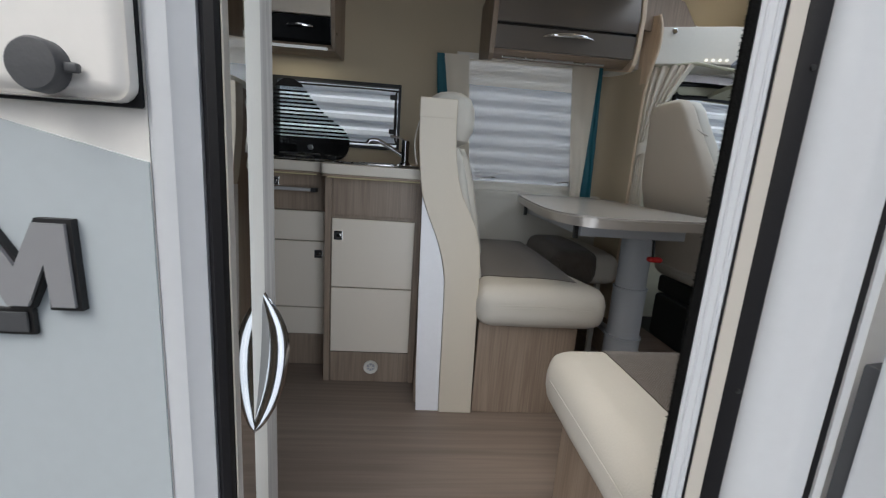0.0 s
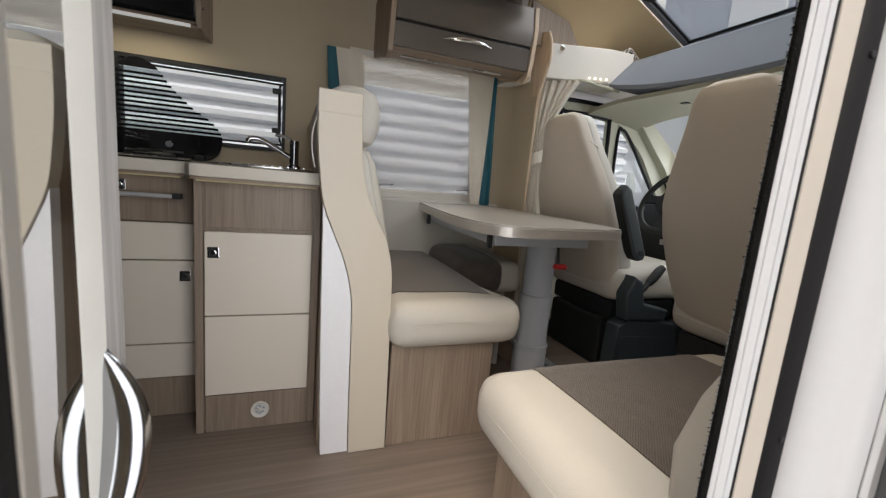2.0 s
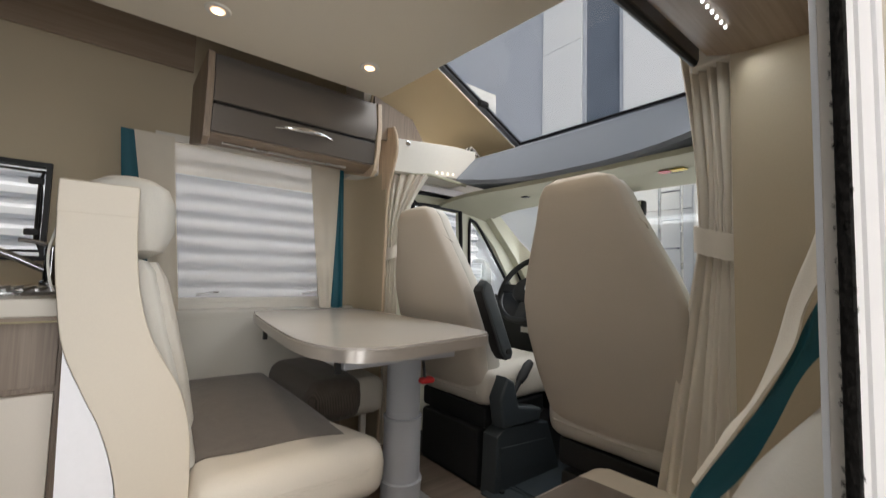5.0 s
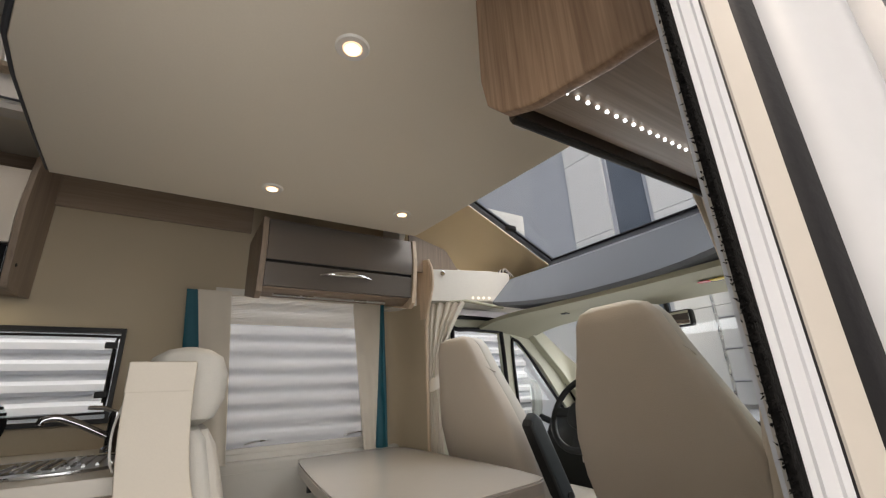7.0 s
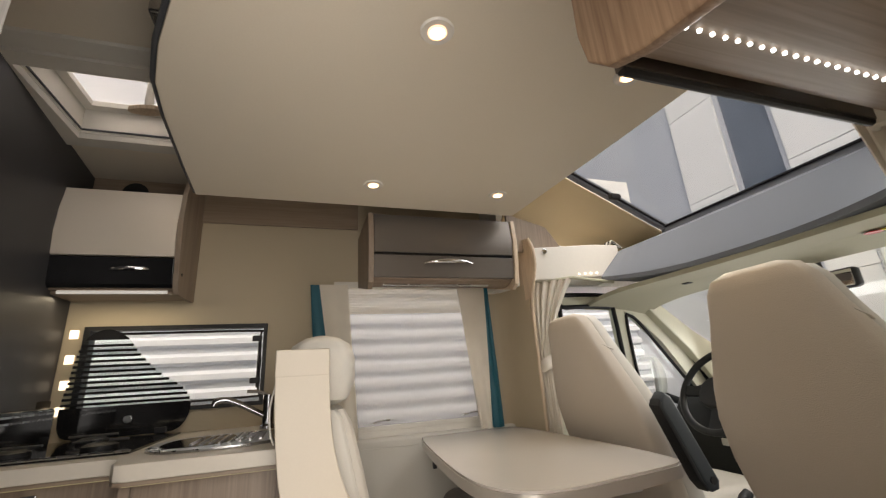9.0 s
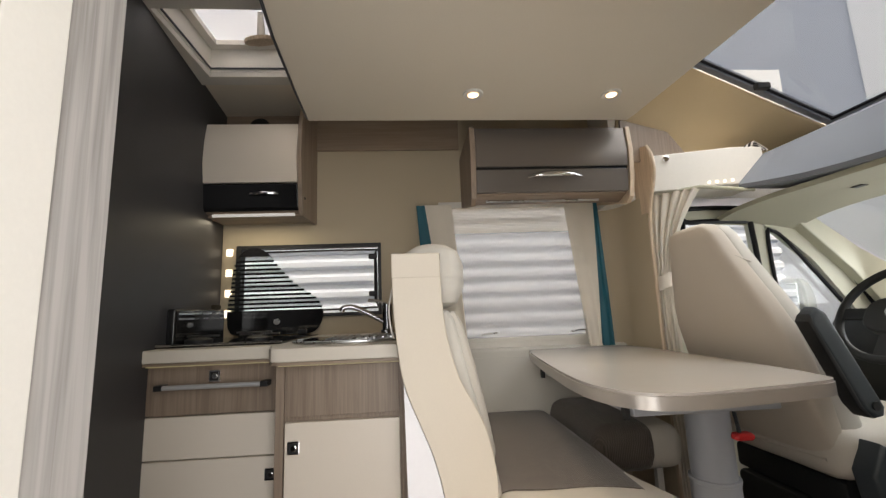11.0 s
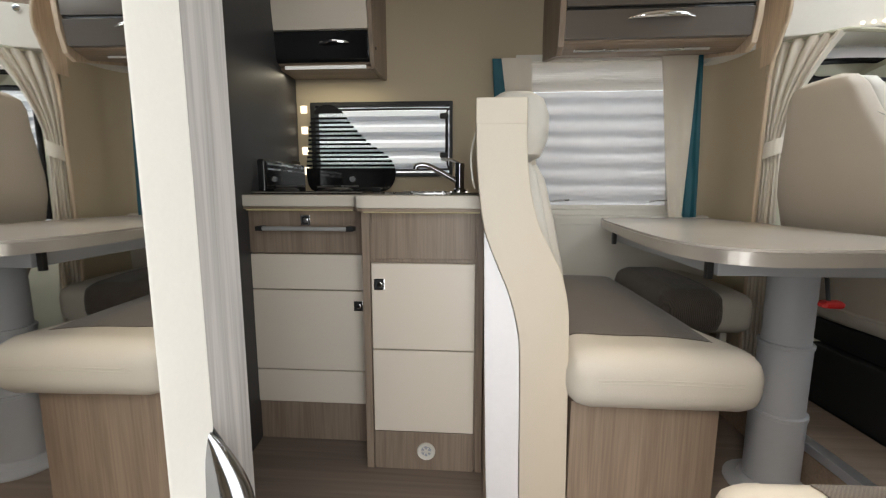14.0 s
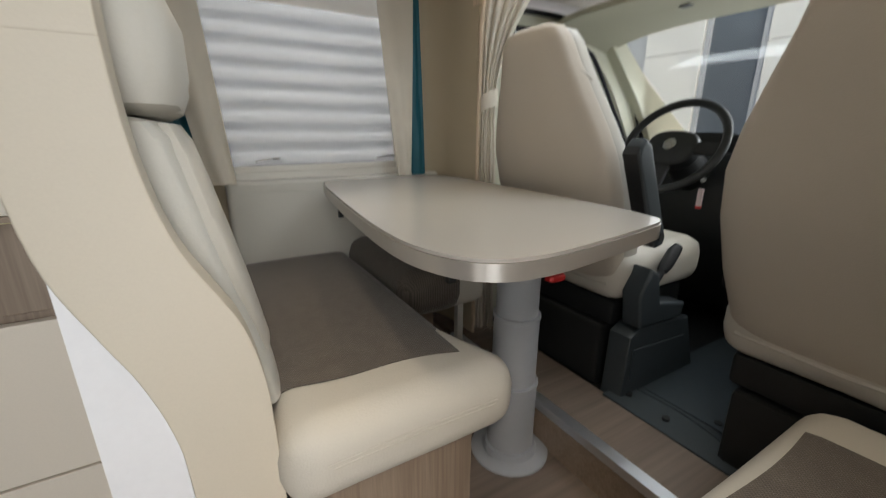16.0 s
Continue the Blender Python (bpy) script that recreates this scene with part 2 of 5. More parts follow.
CURTAIN = mat("linen_curtain", (0.72, 0.665, 0.575), 0.9, vary=0.06, scale=10, bump=0.35, bump_scale=500, spec=0.15)
HEADLINER = mat("cab_headliner", (0.45, 0.435, 0.335), 0.8, vary=0.04, scale=4, bump=0.2, bump_scale=300, spec=0.2)
SHELF_GREY = mat("grey_roof_shelf", (0.165, 0.18, 0.21), 0.5, vary=0.04, scale=5, bump=0.1, bump_scale=250)
SHELF_WHITE = mat("pale_shelf_panel", (0.72, 0.69, 0.63), 0.5, vary=0.03, scale=4)
PILLAR = mat("ivory_pillar_trim", (0.66, 0.65, 0.53), 0.6, vary=0.04, scale=5, bump=0.15, bump_scale=300)
SKIN_WHITE = mat("white_gelcoat", (0.83, 0.82, 0.795), 0.25, vary=0.02, scale=2, spec=0.5)
SKIN_GREY = mat("silver_grey_decal", (0.50, 0.555, 0.59), 0.22, vary=0.03, scale=2, spec=0.5)
FRAME_WHITE = mat("white_door_frame", (0.59, 0.62, 0.66), 0.35, vary=0.02, scale=5)
FRAME_CREAM = mat("cream_door_frame", (0.53, 0.51, 0.47), 0.4, vary=0.03, scale=5)
EMBLEM = mat("grey_emblem_face", (0.28, 0.285, 0.30), 0.35, vary=0.04, scale=10)
CAP_GREY = mat("grey_filler_cap", (0.075, 0.078, 0.085), 0.45, vary=0.08, scale=14, bump=0.2, bump_scale=200)
MIRROR = mat("mirror_glass", (0.86, 0.86, 0.84), 0.015, metal=1.0, vary=0.01, fine=0.0)
CORRUGATED = mat("white_corrugated_steel", (0.68, 0.71, 0.79), 0.4, vary=0.05, scale=1.5, fine=0.03, bump_scale=20)
FACADE_WHITE = mat("white_facade_panel", (0.80, 0.80, 0.79), 0.6, vary=0.04, scale=0.7, bump_scale=15)
FACADE_GREY = mat("blue_grey_facade_panel", (0.47, 0.49, 0.53), 0.5, vary=0.05, scale=0.7, bump_scale=15)
FACADE_GLASS = mat("dark_facade_glass", (0.13, 0.15, 0.18), 0.05, vary=0.3, scale=2.0, spec=0.8)
ASPHALT = mat("asphalt", (0.10, 0.10, 0.10), 0.9, vary=0.2, scale=3, bump=0.6, bump_scale=120)
RED = mat("red_plastic", (0.55, 0.02, 0.02), 0.4, vary=0.05)
YELLOW = mat("yellow_sticker", (0.75, 0.55, 0.05), 0.5, vary=0.05)
PINK = mat("key_tag", (0.75, 0.62, 0.62), 0.4, vary=0.05)
PANE = glass("clear_pane", (0.93, 0.96, 0.96))
PANE_SKY = glass("tinted_roof_pane", (0.80, 0.84, 0.88))
SHEER = sheer("pleated_blind_cloth", (0.80, 0.72, 0.60), 0.22)
NET = sheer("fly_screen", (0.88, 0.86, 0.85), 0.62)
LED = mat("led_glow", (0.9, 0.9, 0.9), 0.5, vary=0.0, fine=0.0, emit=(0.93, 0.97, 1.0, 3.5))
LED_WARM = mat("warm_led_glow", (0.9, 0.85, 0.75), 0.5, vary=0.0, fine=0.0, emit=(1.0, 0.86, 0.68, 1.2))
BULB = mat("halogen_glow", (0.9, 0.8, 0.6), 0.5, vary=0.0, fine=0.0, emit=(1.0, 0.72, 0.40, 4.5))
BULB_RIM = mat("bulb_rim_glow", (0.7, 0.5, 0.3), 0.3, vary=0.0, fine=0.0, emit=(1.0, 0.62, 0.40, 1.3))
DARK_CHROME = mat("dark_chrome", (0.34, 0.34, 0.35), 0.12, metal=1.0, vary=0.03)
GLOW_YELLOW = mat("yellow_glow", (0.5, 0.45, 0.3), 0.5, vary=0.0, fine=0.0, emit=(1.0, 0.82, 0.35, 0.08))
STRIP = mat("light_strip_glow", (0.9, 0.9, 0.9), 0.5, vary=0.0, fine=0.0, emit=(1.0, 0.95, 0.88, 0.22))


# ---- building helpers ----
def thing(name, label, category, group="", kind=""):
    return tagged(new(name), label, category, group, kind)


def finish(name, bm, material, smooth):
    """The mesh, with normals weighted by area so that large flat faces stay flat beside rounded edges."""
    bmesh.ops.recalc_face_normals(bm, faces=bm.faces)
    normals = []
    if smooth:
        limit = math.cos(radians(smooth))
        area = {f: f.calc_area() for f in bm.faces}
        for f in bm.faces:
            for lp in f.loops:
                n = Vector((0, 0, 0))
                for g in lp.vert.link_faces:
                    if g.normal.dot(f.normal) > limit:
                        n += g.normal * area[g]
                normals.append(n.normalized() if n.length > 1e-12 else f.normal.copy())
    me = bpy.data.meshes.new(name)
    bm.to_mesh(me)
    bm.free()
    me.materials.append(material)
    if smooth:
        me.polygons.foreach_set("use_smooth", [True] * len(me.polygons))
        me.normals_split_custom_set(normals)
    return me


def part(name, bm, material, parent, label="", smooth=40):
    """One mesh under a thing or a part."""
    ob = new(name, finish(name, bm, material, smooth))
    ob.parent = parent
    return tagged(ob, label)


def solid(name, bm, material, label, category="", kind="", group="", smooth=40):
    """A thing that is one mesh."""
    return tagged(new(name, finish(name, bm, material, smooth)), label, category, group, kind)


def add_box(bm, x0, x1, y0, y1, z0, z1):
    vs = [bm.verts.new((x, y, z)) for x in (x0, x1) for y in (y0, y1) for z in (z0, z1)]
    for f in ((0, 1, 3, 2), (4, 6, 7, 5), (0, 4, 5, 1), (2, 3, 7, 6), (0, 2, 6, 4), (1, 5, 7, 3)):
        bm.faces.new([vs[i] for i in f])
    return bm


def box(x0, x1, y0, y1, z0, z1, bevel=0.0, seg=2):
    bm = add_box(bmesh.new(), x0, x1, y0, y1, z0, z1)
    if bevel:
        bmesh.ops.bevel(bm, geom=bm.edges[:], offset=bevel, segments=seg, affect="EDGES", profile=0.5)
    return bm


def boxes(*rows):
    bm = bmesh.new()
    for r in rows:
        add_box(bm, *r)
    return bm


def prism(points, axis, a, b, bevel=0.0, seg=2):
    """A flat outline (two coordinates, in x y z order without the axis) drawn out along an axis from a to b."""
    bm = bmesh.new()
    rings = []
    for d in (a, b):
        ring = []
        for p in points:
            c = list(p)
            c.insert(axis, d)
            ring.append(bm.verts.new(c))
        rings.append(ring)
    n = len(points)
    bm.faces.new(rings[0])
    bm.faces.new(rings[1][::-1])
    for i in range(n):
        bm.faces.new((rings[0][i], rings[1][i], rings[1][(i + 1) % n], rings[0][(i + 1) % n]))
    if bevel:
        bmesh.ops.recalc_face_normals(bm, faces=bm.faces)
        ends = [e for e in bm.edges if any(f in e.link_faces for f in bm.faces if len(f.verts) == n) and e.calc_face_angle(0) > 0.5]
        bmesh.ops.bevel(bm, geom=ends, offset=bevel, segments=seg, affect="EDGES", profile=0.5)
    return bm


def smooth_line(points, steps=6):
    """A Catmull-Rom curve through the points."""
    p = [Vector(q) for q in points]
    p = [p[0] * 2 - p[1]] + p + [p[-1] * 2 - p[-2]]
    out = []
    for i in range(1, len(p) - 2):
        for k in range(steps):
            t = k / steps
            out.append(0.5 * (2 * p[i] + (p[i + 1] - p[i - 1]) * t + (2 * p[i - 1] - 5 * p[i] + 4 * p[i + 1] - p[i + 2]) * t * t
                              + (3 * p[i] - p[i - 1] - 3 * p[i + 1] + p[i + 2]) * t ** 3))
    return out + [p[-2]]


def tube(points, radius, sides=10, flat=1.0, bm=None):
    """A round bar along a line; radius may be a list."""
    bm = bm or bmesh.new()
    pts = [Vector(p) for p in points]
    rs = radius if isinstance(radius, (list, tuple)) else [radius] * len(pts)
    rings, side = [], None
    for i, p in enumerate(pts):
        d = (pts[min(i + 1, len(pts) - 1)] - pts[max(i - 1, 0)]).normalized()
        side = side if side else (Vector((0, 0, 1)) if abs(d.z) < 0.9 else Vector((1, 0, 0)))
        u = d.cross(side).normalized()
        v = d.cross(u).normalized()
        side = -v
        rings.append([bm.verts.new(p + rs[i] * (math.cos(a) * u + flat * math.sin(a) * v)) for a in [2 * math.pi * k / sides for k in range(sides)]])
    for r0, r1 in zip(rings, rings[1:]):
        for k in range(sides):
            bm.faces.new((r0[k], r0[(k + 1) % sides], r1[(k + 1) % sides], r1[k]))
    bm.faces.new(rings[0][::-1])
    bm.faces.new(rings[-1])
    return bm


def turned(profile, cx, cy, sides=32, bm=None):
    """A body of revolution about an upright axis; profile of (radius, z)."""
    bm = bm or bmesh.new()
    rings = [[bm.verts.new((cx + r * math.cos(2 * math.pi * k / sides), cy + r * math.sin(2 * math.pi * k / sides), z)) for k in range(sides)] for r, z in profile]
    for r0, r1 in zip(rings, rings[1:]):
        for k in range(sides):
            bm.faces.new((r0[k], r0[(k + 1) % sides], r1[(k + 1) % sides], r1[k]))
    bm.faces.new(rings[0][::-1])
    bm.faces.new(rings[-1])
    return bm


def loft(sections, sides=28, power=3.0):
    """A padded body from upright sections: (centre, half size along u, half size along v, u, v), superellipse in shape."""
    bm = bmesh.new()
    rings = []
    for c, hu, hv, u, v in sections:
        ring = []
        for k in range(sides):
            a = 2 * math.pi * k / sides
            ca, sa = math.cos(a), math.sin(a)
            ring.append(bm.verts.new(Vector(c) + hu * math.copysign(abs(ca) ** (2 / power), ca) * Vector(u) + hv * math.copysign(abs(sa) ** (2 / power), sa) * Vector(v)))
        rings.append(ring)
    for r0, r1 in zip(rings, rings[1:]):
        for k in range(sides):
            bm.faces.new((r0[k], r0[(k + 1) % sides], r1[(k + 1) % sides], r1[k]))
    bm.faces.new(rings[0][::-1])
    bm.faces.new(rings[-1])
    return bm


def cushion(x0, x1, y0, y1, z0, z1, r, crown=0.012):
    """A rounded upholstered block with a slightly crowned top."""
    bm = bmesh.new()
    add_box(bm, x0, x1, y0, y1, z0, z1)
    bmesh.ops.bevel(bm, geom=bm.edges[:], offset=r, segments=5, affect="EDGES", profile=0.5)
    bmesh.ops.subdivide_edges(bm, edges=[e for e in bm.edges if e.calc_length() > 0.12], cuts=5, use_grid_fill=True)
    cx, cy = (x0 + x1) / 2, (y0 + y1) / 2
    for v in bm.verts:
        if v.co.z > z1 - r * 1.01:
            v.co.z += crown * (1 - ((v.co.x - cx) / (x1 - x0) * 2) ** 2) * (1 - ((v.co.y - cy) / (y1 - y0) * 2) ** 2)
        v.co += 0.0025 * noise.noise_vector(v.co * 6) + 0.001 * noise.noise_vector(v.co * 23)
    return bm


def sheet(fn, nu, nv, thick=0.0):
    """A grid surface from fn(u, v), with a thickness along its normals."""
    bm = bmesh.new()
    grid = [[bm.verts.new(fn(i / nu, j / nv)) for j in range(nv + 1)] for i in range(nu + 1)]
    for i in range(nu):
        for j in range(nv):
            bm.faces.new((grid[i][j], grid[i + 1][j], grid[i + 1][j + 1], grid[i][j + 1]))
    if thick:
        bmesh.ops.recalc_face_normals(bm, faces=bm.faces)
        bmesh.ops.solidify(bm, geom=bm.faces[:], thickness=thick)
    return bm


def ring_frame(axis, a, b, outer, inner):
    """A rectangular frame: outer and inner (u0, u1, v0, v1) in the plane across the axis, from a to b."""
    u0, u1, v0, v1 = outer
    p0, p1, q0, q1 = inner
    bm = bmesh.new()
    for (s0, s1, t0, t1) in ((u0, u1, v0, q0), (u0, u1, q1, v1), (u0, p0, q0, q1), (p1, u1, q0, q1)):
        r = [s0, s1, t0, t1]
        r[axis * 2:axis * 2] = [a, b]
        add_box(bm, *r)
    bmesh.ops.remove_doubles(bm, verts=bm.verts, dist=1e-6)
    return bm


FL = 0.04      # vinyl floor
CABFL = 0.19   # raised cab floor
YW = 2.45      # inner face of the far side wall
YN = 0.49      # inner face of the door side wall
YS = 0.44      # outer skin on the door side
XD = -0.565    # face of the tall dark cabinet
GROUND = -0.62
ROOF = 2.10

# ---- setting: outside ----
solid("ground", boxes((-300, 300, -300, 300, GROUND - 0.05, GROUND)), ASPHALT, "grey asphalt yard around the motorhome", kind="structure")


def corrugated_wall():
    wave, p = [], 0.115
    z = GROUND
    while z < 2.3:
        wave += [(3.62, z), (3.62, z + 0.035), (3.585, z + 0.055), (3.585, z + 0.092)]
        z += p
    wave += [(3.62, z), (3.75, z), (3.75, GROUND)]
    solid("wall_corrugated", prism(wave, 0, -4.0, 3.35), CORRUGATED, "white corrugated steel wall beside the motorhome", kind="structure", smooth=0)


corrugated_wall()


def facade():
    bld = thing("building", "white and blue-grey panelled showroom building with tall glazing", "building")
    part("wall", boxes((5.0, 5.6, 4.05, 9.0, GROUND, 9.0)), FACADE_GREY, bld, "blue-grey cladding")
    for y0, y1 in ((3.42, 4.046), (0.6, 2.86), (-7.0, 0.596)):
        z = GROUND
        while z < 8.8:
            part("panel", box(4.97, 5.6, y0 + 0.004, y1 - 0.004, z, z + 1.195, 0.006), FACADE_WHITE, bld)
            z += 1.2
    z = GROUND
    for h in (0.55, 1.0, 1.75, 2.4, 2.4, 1.3):
        w = part("window", ring_frame(0, 4.99, 5.08, (2.864, 3.416, z, z + h), (2.91, 3.37, z + 0.04, z + h - 0.04)), FACADE_GREY, bld)
        part("pane", boxes((5.02, 5.035, 2.91, 3.37, z + 0.04, z + h - 0.04)), FACADE_GLASS, w, "dark reflecting glass")
        z += h


facade()


def other_motorhome():
    v = thing("motorhome", "white motorhome seen from behind with a rear ladder", "vehicle")
    part("body", box(4.2, 4.9, -0.6, 1.86, GROUND + 0.35, 2.45, 0.06, 3), SKIN_WHITE, v)
    lad = bmesh.new()
    for y in (1.90, 2.08):
        tube(smooth_line([(4.16, y, 0.55), (4.13, y, 0.7), (4.13, y, 1.9), (4.16, y, 2.05)], 4), 0.013, 8, bm=lad)
    for z in (0.8, 1.05, 1.3, 1.55, 1.8):
        tube([(4.13, 1.90, z), (4.13, 2.08, z)], 0.009, 6, bm=lad)
    part("ladder", lad, STEEL, v, "thin metal ladder")
    part("bumper", box(4.14, 4.3, -0.6, 1.86, GROUND + 0.3, GROUND + 0.55, 0.03), BLACK, v)
    for y in (-0.45, 1.72):
        part("rear_light", box(4.17, 4.22, y - 0.06, y + 0.06, 0.35, 0.8, 0.02), RED, v)
    for y in (-0.5, 1.75):
        part("tyre", turned([(0.3, 0), (0.33, 0.03), (0.33, 0.17), (0.3, 0.2)], 0, 0, 20), RUBBER, v).matrix_basis = pose(4.6, y, GROUND + 0.33, 90)


other_motorhome()

# ---- setting: the motorhome's shell ----
solid("floor", boxes((-2.0, 1.31, YS, 2.49, -0.06, FL)), FLOOR_M, "grey-brown oak-look vinyl floor", kind="structure", smooth=0)
solid("floor_cab", boxes((1.314, 1.52, 0.6, 2.49, -0.06, CABFL)), FLOOR_M, "raised oak-look vinyl step into the cab", kind="structure", smooth=0)
solid("floor_cab_front", boxes((1.52, 3.1, 0.55, 2.40, -0.06, CABFL - 0.02)), CAB_BLACK, "dark cab floor", kind="structure", smooth=0)
solid("trim_step", box(1.296, 1.334, 0.62, 2.2, CABFL - 0.026, CABFL + 0.004, 0.003), ALU, "shiny aluminium step nosing", kind="structure")
solid("trim_riser", boxes((1.306, 1.3135, 0.62, 2.44, FL, CABFL - 0.028)), WOOD_H, "brown wood-look step riser", kind="structure")

KW = (-0.49, 0.182, 1.02, 1.362)
DW = (0.47, 1.205, 0.835, 1.56)


def far_wall():
    x0, x1, z0, z1 = -2.0, 1.36, -0.2, ROOF
    bm = boxes((x0, KW[0], YW, 2.49, z0, z1), (KW[0], KW[1], YW, 2.49, z0, KW[2]), (KW[0], KW[1], YW, 2.49, KW[3], z1),
               (KW[1], DW[0], YW, 2.49, z0, z1), (DW[0], DW[1], YW, 2.49, z0, DW[2]), (DW[0], DW[1], YW, 2.49, DW[3], z1), (DW[1], x1, YW, 2.49, z0, z1))
    bmesh.ops.remove_doubles(bm, verts=bm.verts, dist=1e-5)
    solid("wall_far", bm, WALL, "cream lined side wall with two windows", kind="structure", smooth=0)


far_wall()
DX0, DX1, DTOP = 0.098, 0.714, 1.93
solid("wall_door_side", boxes((-2.0, DX0, YS + 0.006, YN, GROUND + 0.35, ROOF), (DX0, DX1, YS + 0.006, YN, DTOP, ROOF), (DX1, 1.40, YS + 0.006, YN, GROUND + 0.35, ROOF), (DX0, DX1, YS + 0.006, YN, GROUND + 0.35, FL - 0.065)), WALL, "cream lined side wall around the entrance", kind="structure", smooth=0)
solid("wall_rear", boxes((-2.04, -2.0, YS, 2.49, GROUND + 0.35, ROOF)), WALL, "plain cream rear wall", kind="structure", smooth=0)
# rear ceiling with the roof hatch opening
HX0, HX1, HY0, HY1, CZ = -0.475, 0.0, 1.66, 2.06, 2.02
solid("ceiling", boxes((-2.0, HX0, YN, YW, CZ, ROOF), (HX0, HX1, YN, HY0, CZ, ROOF), (HX0, HX1, HY1, YW, CZ, ROOF), (HX1, 1.30, YN, YW, CZ, ROOF)), CEIL, "cream ceiling lining", kind="structure", smooth=0)

hatch = thing("roof_hatch", "cream framed roof hatch with a milky pane and blind", "roof hatch")
part("frame", ring_frame(2, CZ - 0.022, CZ, (HX0 - 0.05, HX1 + 0.05, HY0 - 0.05, HY1 + 0.05), (HX0 + 0.01, HX1 - 0.01, HY0 + 0.01, HY1 - 0.01)), CREAM_SIDE, hatch)
part("liner", ring_frame(2, CZ, ROOF + 0.04, (HX0, HX1, HY0, HY1), (HX0 + 0.012, HX1 - 0.012, HY0 + 0.012, HY1 - 0.012)), SHELF_WHITE, hatch)
part("pane", box(HX0 - 0.01, HX1 + 0.01, HY0 - 0.01, HY1 + 0.01, ROOF + 0.04, ROOF + 0.052, 0.004), sheer("milky_acrylic", (0.9, 0.92, 0.94), 0.35), hatch, "milky acrylic pane")
part("inner_rim", ring_frame(2, ROOF + 0.018, ROOF + 0.038, (HX0 + 0.014, HX1 - 0.014, HY0 + 0.014, HY1 - 0.014), (HX0 + 0.045, HX1 - 0.045, HY0 + 0.045, HY1 - 0.045)), SHELF_WHITE, hatch)
part("seal", tube([(HX0 + 0.016, HY0 + 0.016, CZ + 0.012), (HX0 + 0.016, HY1 - 0.016, CZ + 0.012), (HX1 - 0.016, HY1 - 0.016, CZ + 0.012)], 0.004, 6), CAP_GREY, hatch, "thin grey seal")
knob = part("handle", prism([(0.062 * math.cos(a), 0.026 * math.sin(a)) for a in [2 * math.pi * k / 28 for k in range(28)]], 2, -0.008, 0.008, 0.004), OAK_EDGE, hatch, "beige oval turning handle")
knob.matrix_basis = pose(-0.185, 1.835, CZ - 0.012, 6, 0, -8)
part("stem", turned([(0.012, 0.006), (0.014, 0.03), (0.010, 0.10)], 0, 0, 14), SHELF_WHITE, knob)
part("blind_cassette", box(HX0 - 0.045, HX1 + 0.045, HY0 - 0.12, HY0 - 0.052, CZ - 0.014, CZ, 0.003), CREAM_SIDE, hatch)

# ---- drop-down bed ----
bed = thing("drop_down_bed", "raised drop-down bed with an ivory underside", "bed")
bed_edge = [(-0.062, 2.02), (-0.05, 1.80), (-0.03, 1.52), (-0.012, 1.38), (0.03, 1.25), (0.09, 1.115), (0.13, 0.96), (0.16, 0.72), (0.16, 0.55), (1.345, 0.55), (1.32, 1.09), (1.262, 1.98), (1.254, 2.026)]
part("underside_board", prism(bed_edge, 2, 1.79, 1.815, 0.004), BED_WHITE, bed, "smooth ivory underside board")
part("bed_box", prism([(x * 0.99 + 0.006, y * 0.995 + 0.004) for x, y in bed_edge], 2, 1.8152, 1.975), WOOD_H, bed, "wood-look bed surround")
part("edge_profile", tube([(x - 0.006, y, 1.803) for x, y in bed_edge[:9]], 0.006, 8), CAP_GREY, bed, "dark edge profile")
part("rail", box(0.02, 0.05, 1.20, 1.95, 1.83, 1.98, 0.006), STEEL, bed)

solid("trim_valance", box(-0.13, 0.585, YW - 0.018, YW, 1.836, CZ, 0.003), VALANCE, "pale wood-look trim under the ceiling", kind="structure")


def downlight(x, y, z, power):
    d = thing("downlight", "small round chrome recessed downlight, lit warm", "ceiling light", "recessed downlights")
    part("ring", turned([(0.021, z - 0.004), (0.034, z - 0.005), (0.037, z - 0.001), (0.037, z), (0.021, z)], x, y, 28), SHELF_WHITE, d)
    # emissive ring paints the bulb's orange rim glow
    part("glow_ring", turned([(0.0168, z - 0.0062), (0.0207, z - 0.0055), (0.0207, z - 0.0042), (0.0168, z - 0.0042)], x, y, 24), BULB_RIM, d, "emissive ring painting the orange glow around the bulb")
    part("bulb", turned([(0.006, z - 0.0085), (0.013, z - 0.0078), (0.0165, z - 0.0064), (0.0165, z - 0.0042)], x, y, 20), BULB, d, "glowing halogen bulb")
    spot_lamp(x, y, z - 0.012, power)


for x, y in ((0.593, 1.07), (0.569, 1.814), (1.082, 1.813), (1.108, 1.084)):
    downlight(x, y, 1.79, 9.5)

# ---- kitchen ----
def catch(x, y, z, parent):
    c = part("catch", box(x - 0.017, x + 0.017, y - 0.007, y, z - 0.018, z + 0.018, 0.003), CHROME, parent, "square chrome push catch")
    part("catch_recess", box(x - 0.012, x + 0.012, y - 0.0085, y - 0.0065, z - 0.013, z + 0.013), BLACK, c)
    part("catch_button", turned([(0.008, 0), (0.0085, 0.002), (0.006, 0.004)], 0, 0, 16), CHROME, c).matrix_basis = pose(x + 0.002, y - 0.008, z, 90)


